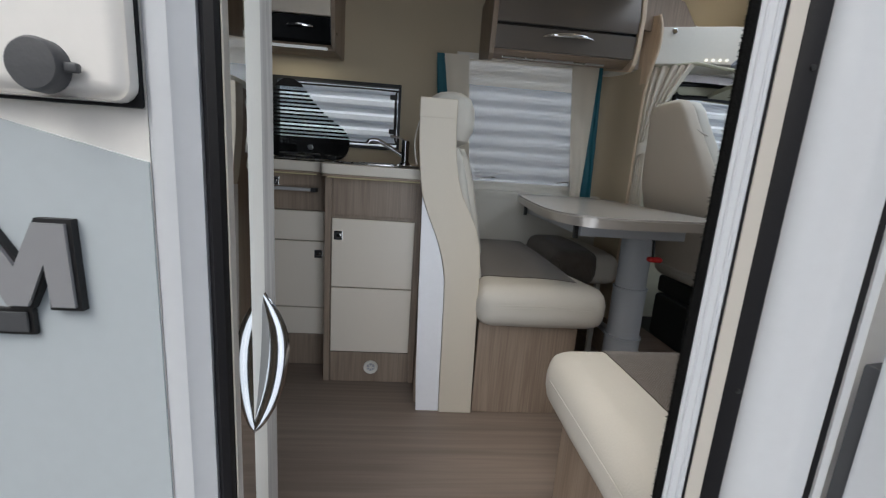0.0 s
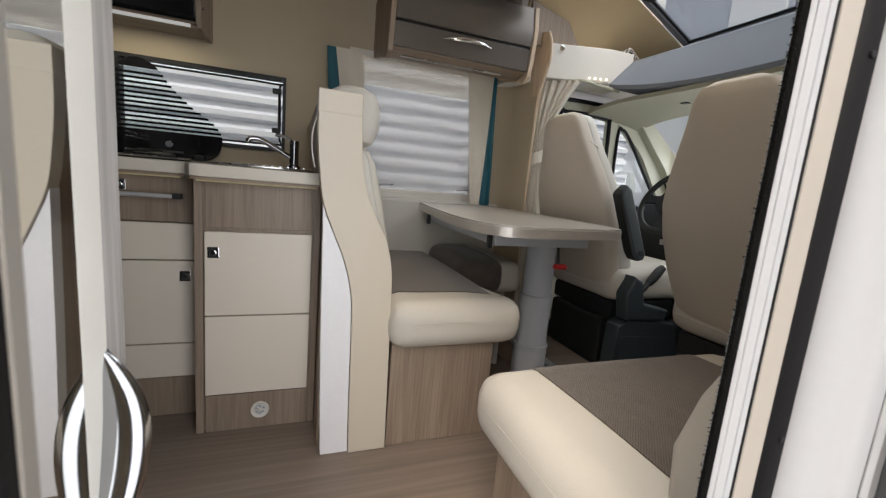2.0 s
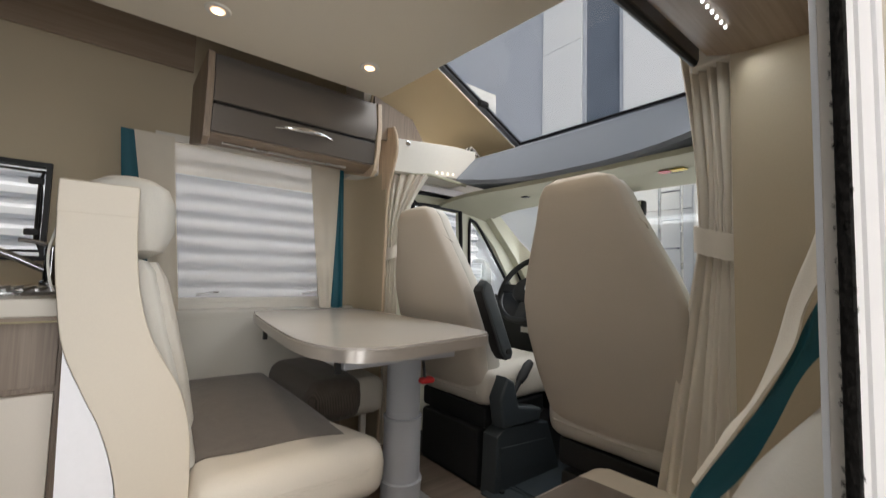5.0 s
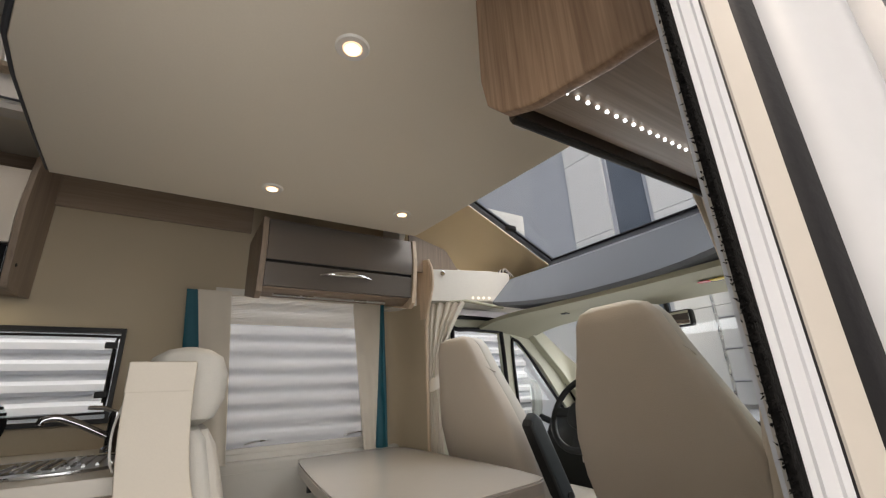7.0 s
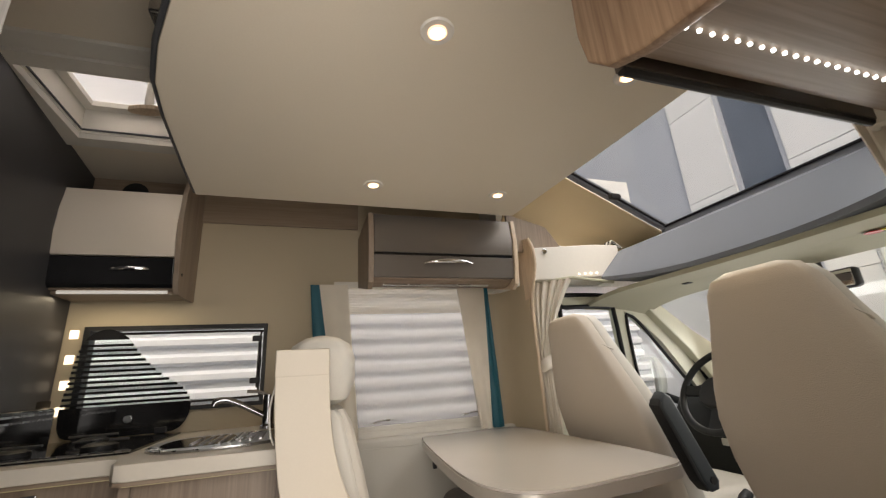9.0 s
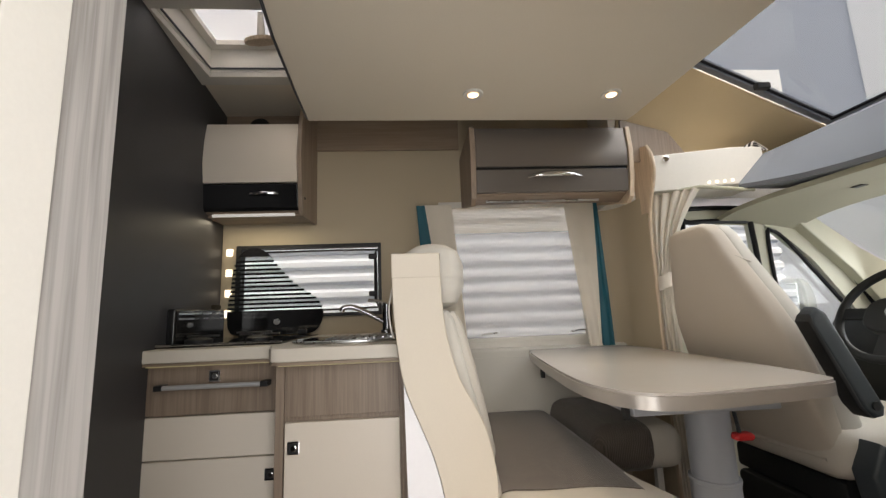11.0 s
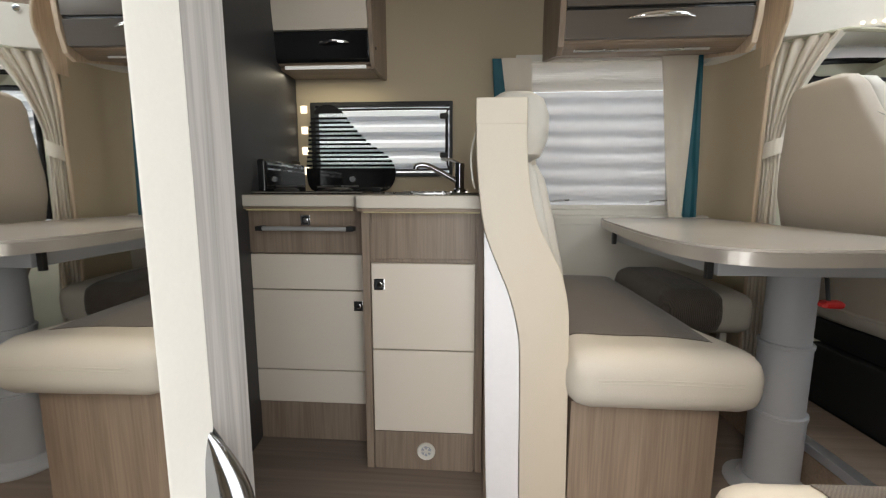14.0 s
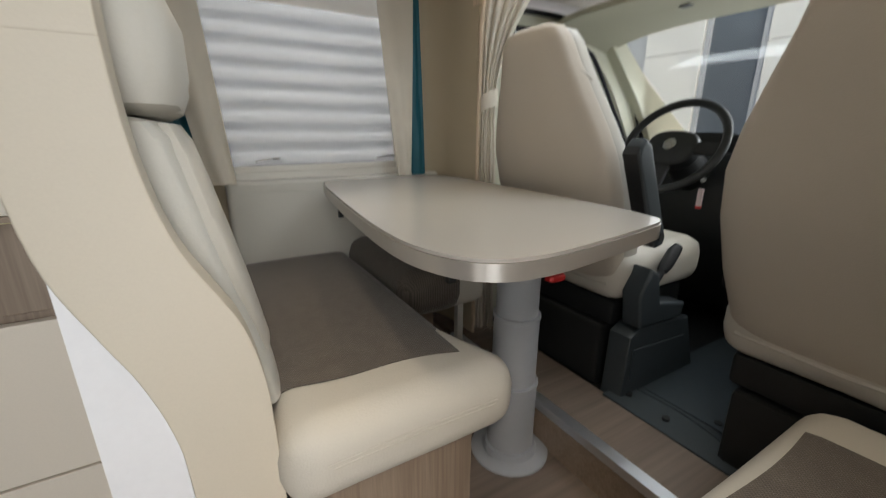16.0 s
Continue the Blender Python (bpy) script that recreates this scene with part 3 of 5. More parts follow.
KL, KR = 1.826, 1.695
left_unit = thing("kitchen_cabinet", "kitchen base unit with a wood drawer and cream fronts", "cabinet", "kitchen base units")
part("carcass", box(-0.562, -0.062, KL + 0.018, 2.44, FL, 0.888, 0.002), WOOD_V, left_unit)
d = part("drawer_front", box(-0.497, -0.083, KL, KL + 0.017, 0.736, 0.884, 0.003), WOOD_V, left_unit)
h = part("bar_handle", tube([(-0.45, KL - 0.028, 0.823), (-0.118, KL - 0.028, 0.823)], 0.0075, 10), BAR_STEEL, d, "long steel bar handle")
for x in (-0.44, -0.128):
    part("handle_foot", box(x - 0.012, x + 0.012, KL - 0.036, KL, 0.815, 0.831, 0.002), BLACK, h)
catch(-0.288, KL, 0.850, d)
for z0, z1 in ((0.608, 0.732), (0.313, 0.604), (0.188, 0.309)):
    f = part("door", box(-0.497, -0.083, KL, KL + 0.017, z0, z1, 0.003), CREAM_DOOR, left_unit, "cream front panel")
    if z0 == 0.313:
        catch(-0.112, KL, 0.553, f)
part("kick_board", box(-0.50, -0.064, KL + 0.008, KL + 0.018, FL, 0.184, 0.002), WOOD_V, left_unit)

right_unit = thing("kitchen_cabinet", "kitchen base unit with a tall cream door beside the bench", "cabinet", "kitchen base units")
part("carcass", box(-0.06, 0.315, KR + 0.008, 2.44, FL, 0.888, 0.002), WOOD_V, right_unit)
part("top_panel", box(-0.03, 0.288, KR, KR + 0.007, 0.742, 0.884, 0.002), WOOD_V, right_unit)
for x0, x1 in ((-0.06, -0.036), (0.294, 0.315)):
    part("side_edge", box(x0, x1, KR - 0.004, KR + 0.0075, FL, 0.886, 0.002), WOOD_V, right_unit)
f = part("door", box(-0.031, 0.288, KR - 0.010, KR + 0.0075, 0.455, 0.729, 0.003), CREAM_DOOR, right_unit, "cream front panel")
catch(-0.005, KR - 0.010, 0.664, f)
part("door", box(-0.031, 0.288, KR - 0.010, KR + 0.0075, 0.178, 0.451, 0.003), CREAM_DOOR, right_unit, "cream front panel")
part("kick_board", box(-0.031, 0.288, KR - 0.002, KR + 0.0075, FL, 0.172, 0.002), WOOD_V, right_unit)
vent = part("air_vent", turned([(0.017, 0), (0.024, 0.004), (0.028, 0.006), (0.030, 0.003), (0.030, 0)], 0, 0, 28), SHELF_WHITE, right_unit, "round grey-white heater vent")
vent.matrix_basis = pose(0.136, KR - 0.002, 0.107, 90)
cone = part("vent_core", turned([(0.004, 0), (0.016, 0.003), (0.0165, 0.0)], 0, 0, 24), LEG_GREY, vent)
for a in (0, 60, 120):
    fin = part("vent_fin", box(-0.016, 0.016, -0.0015, 0.0015, 0, 0.0055), SHELF_WHITE, vent)
    fin.matrix_basis = pose(0, 0, 0, 0, 0, a)

worktop_edge = [(-0.563, 1.785), (-0.13, 1.785), (-0.10, 1.775), (-0.085, 1.74), (-0.080, 1.69), (-0.065, 1.662), (-0.035, 1.65), (0.315, 1.65), (0.315, 2.448), (-0.563, 2.448)]
worktop = thing("worktop", "ivory kitchen worktop with a stepped rounded front", "worktop")
part("top", prism(worktop_edge, 2, 0.897, 0.936, 0.005), WORKTOP, worktop)
part("underside", prism([(x * 0.995, y + (0.004 if y < 2 else 0)) for x, y in worktop_edge], 2, 0.8885, 0.8968), WOOD_H, worktop)

wl = thing("worktop_light", "thin warm light strip under the worktop edge", "light")
part("strip", tube([(-0.55, 1.812, 0.8865), (-0.12, 1.812, 0.8865)], 0.004, 6), GLOW_YELLOW, wl)
part("strip", tube([(-0.05, 1.680, 0.8865), (0.30, 1.680, 0.8865)], 0.004, 6), GLOW_YELLOW, wl)
area_lamp("cabinet_lamp", (-0.36, 2.28, 1.452), (-0.36, 2.32, 0.9), 0.36, 0.02, 0.45, (1.0, 0.88, 0.66))

sink = thing("sink", "steel drainer sink set into the worktop", "sink")
def oval(cx, cy, rx, ry, n=28):
    return [(cx + rx * math.copysign(abs(math.cos(a)) ** 0.75, math.cos(a)), cy + ry * math.copysign(abs(math.sin(a)) ** 0.75, math.sin(a))) for a in [2 * math.pi * k / n for k in range(n)]]
part("rim", prism(oval(0.115, 1.93, 0.185, 0.185), 2, 0.9365, 0.944, 0.002), STEEL, sink)
part("bowl", prism(oval(0.06, 1.93, 0.10, 0.13), 2, 0.9442, 0.9452), BLACK_GLOSS, sink, "dark glass sink cover")
for k in range(9):
    part("drainer_rib", tube([(0.05 + 0.026 * k, 1.80 + 0.01 * abs(k - 4), 0.9455), (0.05 + 0.026 * k, 2.06 - 0.01 * abs(k - 4), 0.9455)], 0.004, 6), STEEL, sink)

tap = thing("tap", "chrome swivel mixer tap beside the sink", "tap")
part("body", turned([(0.026, 0.9445), (0.026, 0.955), (0.019, 0.962), (0.019, 1.045), (0.021, 1.05), (0.018, 1.062)], 0.225, 2.16, 20), DARK_CHROME, tap)
part("spout", tube(smooth_line([(0.222, 2.16, 0.985), (0.14, 2.15, 1.03), (0.09, 2.14, 1.052), (0.055, 2.135, 1.05), (0.048, 2.133, 1.035)], 4), 0.011, 10), DARK_CHROME, tap)
part("lever", tube([(0.225, 2.16, 1.06), (0.19, 2.155, 1.075), (0.15, 2.15, 1.078)], 0.006, 8), DARK_CHROME, tap)

hob = thing("hob", "gas hob with a raised black striped glass lid", "hob")
part("plate", box(-0.545, -0.10, 1.86, 2.38, 0.9365, 0.944, 0.003), BLACK_GLOSS, hob, "black glass hob plate")
for x, y in ((-0.43, 2.0), (-0.22, 2.0), (-0.33, 2.24)):
    part("burner", turned([(0.045, 0.9442), (0.045, 0.955), (0.03, 0.962), (0.005, 0.962)], x, y, 20), BLACK, hob)
    part("pan_support", tube([(x - 0.07, y, 0.967), (x + 0.07, y, 0.967)], 0.004, 6), STEEL, hob)
part("trim", tube([(-0.54, 1.862, 0.945), (-0.1, 1.862, 0.945)], 0.004, 6), STEEL, hob)


def hob_lid():
    """Guitar-shaped glass lid: black below, black bands above."""
    y = 2.385
    outline = smooth_line([(a, c, 0) for a, c in [(-0.545, 0.985), (-0.55, 1.06), (-0.535, 1.16), (-0.52, 1.26), (-0.48, 1.325), (-0.41, 1.345), (-0.335, 1.315), (-0.27, 1.24), (-0.20, 1.17), (-0.12, 1.115), (-0.082, 1.06), (-0.085, 1.0), (-0.12, 0.955), (-0.2, 0.947), (-0.45, 0.947), (-0.52, 0.955), (-0.545, 0.985)]], 5)
    pts = [(p.x if p.x > -0.30 else -0.30 + (p.x + 0.30) * 0.82, p.y) for p in outline]
    lid = part("lid", prism(pts[:-1], 1, y, y + 0.004), PANE, hob, "smoked glass lid with black bands")

    def span(z):
        xs = []
        for (xa, za), (xb, zb) in zip(pts, pts[1:]):
            if (za - z) * (zb - z) < 0:
                xs.append(xa + (xb - xa) * (z - za) / (zb - za))
        return (min(xs), max(xs)) if len(xs) > 1 else None

    def cut(keep, level):
        """The lid's outline on one side of a level."""
        out = []
        ring = pts[:-1]
        for (xa, za), (xb, zb) in zip(ring, ring[1:] + ring[:1]):
            if keep(za):
                out.append((xa, za))
            if keep(za) != keep(zb):
                out.append((xa + (xb - xa) * (level - za) / (zb - za), level))
        return out

    part("black_base", prism(cut(lambda z: z < 1.056, 1.056), 1, y - 0.002, y - 0.0006), BLACK_GLOSS, lid)
    part("black_top", prism(cut(lambda z: z > 1.304, 1.304), 1, y - 0.002, y - 0.0006), BLACK_GLOSS, lid)
    z = 1.068
    while z < 1.30:
        s = span(z)
        if s:
            part("black_band", boxes((s[0], s[1], y - 0.002, y - 0.0006, z - 0.0048, z + 0.0048)), BLACK_GLOSS, lid)
        z += 0.0195
    part("badge", turned([(0.014, 0), (0.014, 0.003), (0.010, 0.004)], 0, 0, 20), STEEL, lid).matrix_basis = pose(-0.285, y - 0.002, 1.005, 90)
    for x in (-0.43, -0.17):
        part("hinge", box(x - 0.02, x + 0.02, y - 0.015, y + 0.02, 0.9445, 0.968, 0.004), BLACK, hob)


hob_lid()
solid("trim_splashback", boxes((-0.563, KW[0] - 0.004, YW - 0.005, YW, 0.937, 1.462), (KW[1] + 0.004, 0.30, YW - 0.005, YW, 0.937, 1.462), (KW[0] - 0.004, KW[1] + 0.004, YW - 0.005, YW, 0.937, KW[2] - 0.004), (KW[0] - 0.004, KW[1] + 0.004, YW - 0.005, YW, KW[3] + 0.004, 1.462)), WALL, "beige splashback behind the worktop", kind="structure", smooth=0)
for z in (1.335, 1.238, 1.142, 1.047):
    s = thing("led_tile", "small square lit tile on the splashback", "light", "lit splashback tiles")
    part("glow", box(-0.545, -0.515, YW - 0.009, YW - 0.0055, z - 0.017, z + 0.017, 0.002), LED_WARM, s)

kw = thing("window_1", "hinged kitchen window with rounded acrylic pane, clear", "window", kind="structure")
part("window_frame", ring_frame(1, YW - 0.03, YW + 0.02, (KW[0], KW[1], KW[2], KW[3]), (KW[0] + 0.022, KW[1] - 0.014, KW[2] + 0.016, KW[3] - 0.016)), BLACK, kw, "slim black frame")
part("pane", boxes((KW[0] + 0.02, KW[1] - 0.012, YW + 0.024, YW + 0.028, KW[2] + 0.012, KW[3] - 0.012)), PANE, kw).visible_shadow = False
part("pane_rim", tube(smooth_line([(KW[0] + 0.05, YW + 0.02, KW[3] - 0.026), (KW[1] - 0.06, YW + 0.02, KW[3] - 0.026), (KW[1] - 0.03, YW + 0.02, KW[3] - 0.05), (KW[1] - 0.026, YW + 0.02, KW[2] + 0.06), (KW[1] - 0.04, YW + 0.02, KW[2] + 0.035), (KW[0] + 0.05, YW + 0.02, KW[2] + 0.03)], 5), 0.005, 6), BLACK, kw)
for z in (1.30, 1.12):
    part("stay_latch", box(KW[1] - 0.06, KW[1] - 0.02, YW - 0.012, YW + 0.012, z - 0.012, z + 0.012, 0.004), BLACK, kw)
part("stay_bar", tube([(KW[1] - 0.03, YW - 0.005, 1.31), (KW[1] - 0.03, YW - 0.005, 1.09)], 0.005, 6), BLACK, kw)

wall_box = thing("radio_panel", "glossy black box beside the hob", "control box")
part("body", box(-0.562, -0.475, 1.93, 2.30, 0.9375, 1.065, 0.012, 3), BLACK_GLOSS, wall_box)
for z in (1.03, 1.048):
    part("slot", box(-0.48, -0.4735, 1.95, 2.28, z - 0.003, z + 0.003), STEEL, wall_box)
sock = thing("wall_socket", "small square black wall socket", "socket")
part("plate", box(-0.563, -0.552, 2.33, 2.43, 0.99, 1.09, 0.004), BLACK_GLOSS, sock)
part("insert", box(-0.552, -0.549, 2.36, 2.395, 1.025, 1.06, 0.002), SHELF_WHITE, sock)

tall = thing("tall_cabinet", "tall anthracite cabinet beside the kitchen", "cabinet")
part("side_panel", prism([(-0.62, 1.12), (-0.405, 1.12), (-0.566, 2.448), (-0.62, 2.448)], 2, FL + 0.001, CZ - 0.002, 0.002), DARK, tall)
part("carcass", box(-1.1, -0.6205, 1.14, 2.448, FL + 0.001, CZ - 0.002, 0.002), DARK, tall)
part("front_edge", box(-0.60, -0.404, 1.115, 1.1195, FL + 0.002, CZ - 0.003, 0.001), DARK, tall)

# kitchen wall cabinet
oc = thing("wall_cabinet", "kitchen wall cabinet with cream flap over a black strip", "cabinet")
fy = 2.160
prof = [(fy + 0.012, 1.592), (fy - 0.004, 1.675), (fy + 0.002, 1.765), (fy + 0.026, 1.858), (fy + 0.044, 1.858), (fy + 0.022, 1.765), (fy + 0.016, 1.675), (fy + 0.03, 1.592)]
part("flap", prism(prof, 0, XD + 0.012, -0.146, 0.002), CREAM_DOOR, oc, "curved cream lift-up flap")
lower = part("black_strip", prism([(fy + 0.016, 1.586), (fy + 0.03, 1.487), (fy + 0.05, 1.474), (fy + 0.06, 1.586)], 0, XD + 0.01, -0.146, 0.003), BLACK_GLOSS, oc, "black gloss handle strip")
part("handle", tube(smooth_line([(-0.35, fy + 0.016, 1.538), (-0.29, fy - 0.002, 1.541), (-0.225, fy + 0.016, 1.541)], 5), [0.002] + [0.006] * 9 + [0.002], 8), CHROME, lower)
part("side_panel", prism([(fy + 0.03, 1.475), (fy + 0.010, 1.59), (fy - 0.008, 1.72), (fy + 0.008, 1.85), (fy + 0.035, 1.93), (YW - 0.001, 2.0), (YW - 0.001, 1.462), (fy + 0.10, 1.450), (fy + 0.05, 1.452)], 0, -0.144, -0.126, 0.002), WOOD_V, oc)
part("body", boxes((XD + 0.002, -0.145, fy + 0.062, YW - 0.001, 1.472, 1.59), (XD + 0.002, -0.145, fy + 0.10, YW - 0.001, 1.591, 1.868)), WOOD_H, oc)
part("shelf_back", boxes((XD + 0.002, -0.145, YW - 0.02, YW - 0.001, 1.869, CZ - 0.001)), WOOD_H, oc)
part("light_strip", tube([(XD + 0.05, fy + 0.07, 1.463), (-0.17, fy + 0.07, 1.463)], 0.007, 10), STRIP, oc, "slim under-cabinet light")
part("light_housing", box(XD + 0.02, -0.15, fy + 0.085, YW - 0.06, 1.458, 1.4715, 0.004), WOOD_H, oc)
part("lock", turned([(0.006, 0), (0.006, 0.003)], 0, 0, 10), BLACK, oc).matrix_basis = pose(-0.126, fy + 0.06, 1.53, 0, 90)
hole = thing("speaker", "round black speaker on the shelf above the cabinet", "speaker")
part("grille", turned([(0.05, 0), (0.052, 0.01), (0.03, 0.02), (0.003, 0.022)], 0, 0, 24), BLACK, hole).matrix_basis = pose(-0.40, YW - 0.021, 1.95, 90)

# dinette overhead cabinet
oh = thing("overhead_cabinet", "overhead cabinet with brushed taupe flaps and chrome handle", "cabinet")
oy = 2.085
X0, X1 = 0.612, 1.268
part("upper_flap", prism([(oy - 0.005, 1.612), (oy - 0.012, 1.68), (oy + 0.003, 1.785), (oy + 0.02, 1.785), (oy + 0.006, 1.68), (oy + 0.013, 1.612)], 0, X0, X1, 0.002), BRONZE, oh)
part("groove", boxes((X0, X1, oy + 0.004, oy + 0.012, 1.600, 1.6115)), BLACK_GLOSS, oh)
lf = part("lower_flap", prism([(oy - 0.004, 1.599), (oy + 0.010, 1.505), (oy + 0.028, 1.505), (oy + 0.014, 1.599)], 0, X0, X1, 0.002), BRONZE, oh)
part("handle", tube(smooth_line([(0.830, oy + 0.0, 1.566), (0.88, oy - 0.020, 1.570), (0.95, oy - 0.026, 1.572), (1.01, oy - 0.020, 1.572), (1.063, oy + 0.0, 1.570)], 5), [0.003 + 0.009 * math.sin(math.pi * k / 20) for k in range(21)], 10, 1.0), CHROME, lf, "curved chrome handle")
part("carcass", prism([(oy + 0.03, 1.500), (oy + 0.03, 1.787), (YW - 0.001, 1.787), (YW - 0.001, 1.545), (oy + 0.10, 1.478)], 0, X0 + 0.001, X1 - 0.001, 0.002), WOOD_H, oh)
side = [(oy - 0.006, 1.787), (oy - 0.018, 1.68), (oy - 0.008, 1.56), (oy + 0.012, 1.48), (oy + 0.05, 1.458), (YW - 0.001, 1.53), (YW - 0.001, 1.787)]
part("side_panel", prism(side, 0, X0 - 0.026, X0 - 0.002, 0.004), WOOD_V, oh)
part("side_panel", prism(side, 0, X1 + 0.002, X1 + 0.024, 0.004), OAK_EDGE, oh)
part("light_strip", tube([(0.66, oy + 0.075, 1.484), (1.16, oy + 0.075, 1.484)], 0.006, 8), STEEL, oh, "slim steel light tube, unlit")

# near side overhead cabinet over the sofa
nc = thing("overhead_cabinet", "wood overhead cabinet with an LED strip beneath", "cabinet")
part("end_panel", prism([(YN + 0.004, 1.44), (0.62, 1.452), (0.74, 1.475), (0.80, 1.50), (0.838, 1.54), (0.85, 1.60), (0.845, 1.785), (YN + 0.004, 1.785)], 0, 0.752, 0.774, 0.006), WOOD_WARM, nc, "rounded walnut end panel")
part("base", prism([(YN + 0.004, 1.46), (0.62, 1.472), (0.74, 1.492), (0.775, 1.505), (0.775, 1.52), (YN + 0.004, 1.52)], 0, 0.775, 1.36), WOOD_H, nc)
part("front", boxes((0.775, 1.36, 0.79, 0.81, 1.50, 1.786)), BRONZE, nc)
part("front_profile", tube([(0.776, 0.80, 1.498), (1.36, 0.80, 1.498)], 0.008, 8), BLACK, nc)
for k in range(21):
    x = 0.785 + 0.0222 * k
    part("led", box(x - 0.0023, x + 0.0023, 0.6977, 0.7023, 1.4785, 1.4835, 0.001), LED, nc)
area_lamp("led_strip_lamp", (1.06, 0.70, 1.474), (1.06, 0.72, 0.5), 0.55, 0.015, 0.35, (0.93, 0.97, 1.0))

# ---- washroom wall with mirror, entrance grab handle ----
solid("wall_washroom", boxes((-0.50, -0.004, YN, 0.925, FL, CZ)), DARK, "washroom partition beside the entrance", kind="structure", smooth=0)
solid("trim_white_post", box(-0.0035, 0.012, 0.775, 0.841, FL + 0.001, CZ, 0.003), POST_WHITE, "white upright trim on the partition edge", kind="structure")
solid("trim_grey_post", box(-0.0035, 0.004, 0.842, 0.922, FL + 0.001, CZ, 0.002), WOOD_GREY, "grey grained upright trim", kind="structure")
mir = solid("wall_mirror", boxes((0.0, 0.006, -0.282, 0.0, FL + 0.02 - 1.0, CZ - 0.02 - 1.0)), MIRROR, "tall mirror on the washroom partition", "mirror")
mir.matrix_basis = pose(0.006, 0.7745, 1.0, 0, 0, 1.2)
grab = thing("grab_handle", "curved chrome entrance grab handle", "handle")
part("bar", tube(smooth_line([(0.004, 0.834, 0.702), (0.013, 0.834, 0.675), (0.027, 0.832, 0.63), (0.031, 0.823, 0.58), (0.025, 0.808, 0.52), (0.013, 0.787, 0.475), (0.004, 0.773, 0.455)], 6), [0.004 + 0.0145 * math.sin(math.pi * k / 36) for k in range(37)], 12, 1.6), DARK_CHROME, grab)
part("dark_edge", tube(smooth_line([(0.005, 0.839, 0.704), (0.018, 0.841, 0.679), (0.037, 0.841, 0.632), (0.043, 0.832, 0.58), (0.036, 0.817, 0.518), (0.019, 0.796, 0.47), (0.005, 0.781, 0.452)], 6), 0.005, 8), BLACK_GLOSS, grab)

# ---- dinette ----
YP0, YP1 = 1.482, 1.545
bench = thing("bench_seat", "cream upholstered bench with brown woven seat and wood base", "bench")
left_edge = smooth_line([(0.284, 1.168, 0), (0.285, 1.05, 0), (0.293, 0.95, 0), (0.308, 0.851, 0), (0.345, 0.755, 0), (0.372, 0.690, 0), (0.396, 0.60, 0), (0.405, 0.50, 0), (0.411, 0.178, 0), (0.415, FL, 0)], 4)
right_edge = smooth_line([(0.405, 1.168, 0), (0.409, 1.047, 0), (0.420, 0.95, 0), (0.443, 0.864, 0), (0.480, 0.79, 0), (0.503, 0.74, 0), (0.521, 0.66, 0), (0.527, 0.55, 0), (0.535, 0.18, 0), (0.538, FL, 0)], 4)
part("side_panel", prism([(p.x, p.y) for p in left_edge] + [(p.x, p.y) for p in reversed(right_edge)], 1, YP0, YP1, 0.004), BEIGE_PANEL, bench, "beige S-curved side panel")
part("top_cap", box(0.283, 0.4065, YP0 - 0.0015, YP1 + 0.002, 1.106, 1.1695, 0.004), BEIGE_PANEL, bench)
white_left = [(0.308, 0.848), (0.314, 0.5), (0.322, 0.178), (0.328, FL)]
part("white_panel", prism(white_left + [(p.x - 0.0015, p.y) for p in reversed(left_edge) if p.y < 0.848], 1, YP0 + 0.012, YP1, 0.0), WHITE, bench, "white lower panel")
part("kitchen_side", prism([(0.318, FL), (0.318, 0.888), (0.30, 1.0), (0.29, 1.16), (0.385, 1.16), (0.40, 1.0), (0.41, FL)], 1, YP1 + 0.001, 2.44, 0.0), WOOD_V, bench, "wood-look rear side")
part("base", box(0.541, 0.915, 1.492, 2.44, FL, 0.405, 0.004), WOOD_V, bench, "wood-look bench base")
def bench_cushion():
    """Seat block whose front nose is wider than the seat behind it."""
    bm = cushion(0.520, 1.005, 1.435, 2.44, 0.396, 0.556, 0.062, 0.016)
    for v in bm.verts:
        if v.co.x > 0.76:
            back = min(1.0, max(0.0, (v.co.y - 1.50) / 0.2))
            v.co.x -= 0.07 * back * back * (3 - 2 * back) * (v.co.x - 0.76) / 0.245
    return bm


seat = part("seat_cushion", bench_cushion(), CREAM, bench)


def seat_insert(name, parent, block, x0, x1, y0, y1, bend, tilt):
    """The woven panel laid over a cushion block (x0, x1, y0, y1, top, radius, crown), with a wavy edge."""
    bx0, bx1, by0, by1, top, r, crown = block
    cx, cy = (bx0 + bx1) / 2, (by0 + by1) / 2
    def at(u, v):
        x = x0 + (x1 - x0) * u
        ya = y0 + bend * math.sin(2 * math.pi * u) + tilt * u
        y = ya + (y1 - ya) * v
        z = top + crown * (1 - ((x - cx) / (bx1 - bx0) * 2) ** 2) * (1 - ((y - cy) / (by1 - by0) * 2) ** 2)
        d = max(0.0, r - min(x - bx0, bx1 - x, y - by0, by1 - y))
        z -= r - math.sqrt(max(r * r - d * d, 0.0))
        return (x, y, z + 0.0035)
    return part(name, sheet(at, 30, 24, 0.003), WOVEN, parent, "brown woven fabric panel")


seat_insert("fabric_panel", seat, (0.520, 0.950, 1.435, 2.44, 0.556, 0.062, 0.016), 0.545, 0.918, 1.585, 2.415, -0.010, -0.06)


def seam(points, parent, r=0.0012, m=None):
    return part("stitch_seam", tube(smooth_line(points, 5), r, 6), m or CREAM, parent)


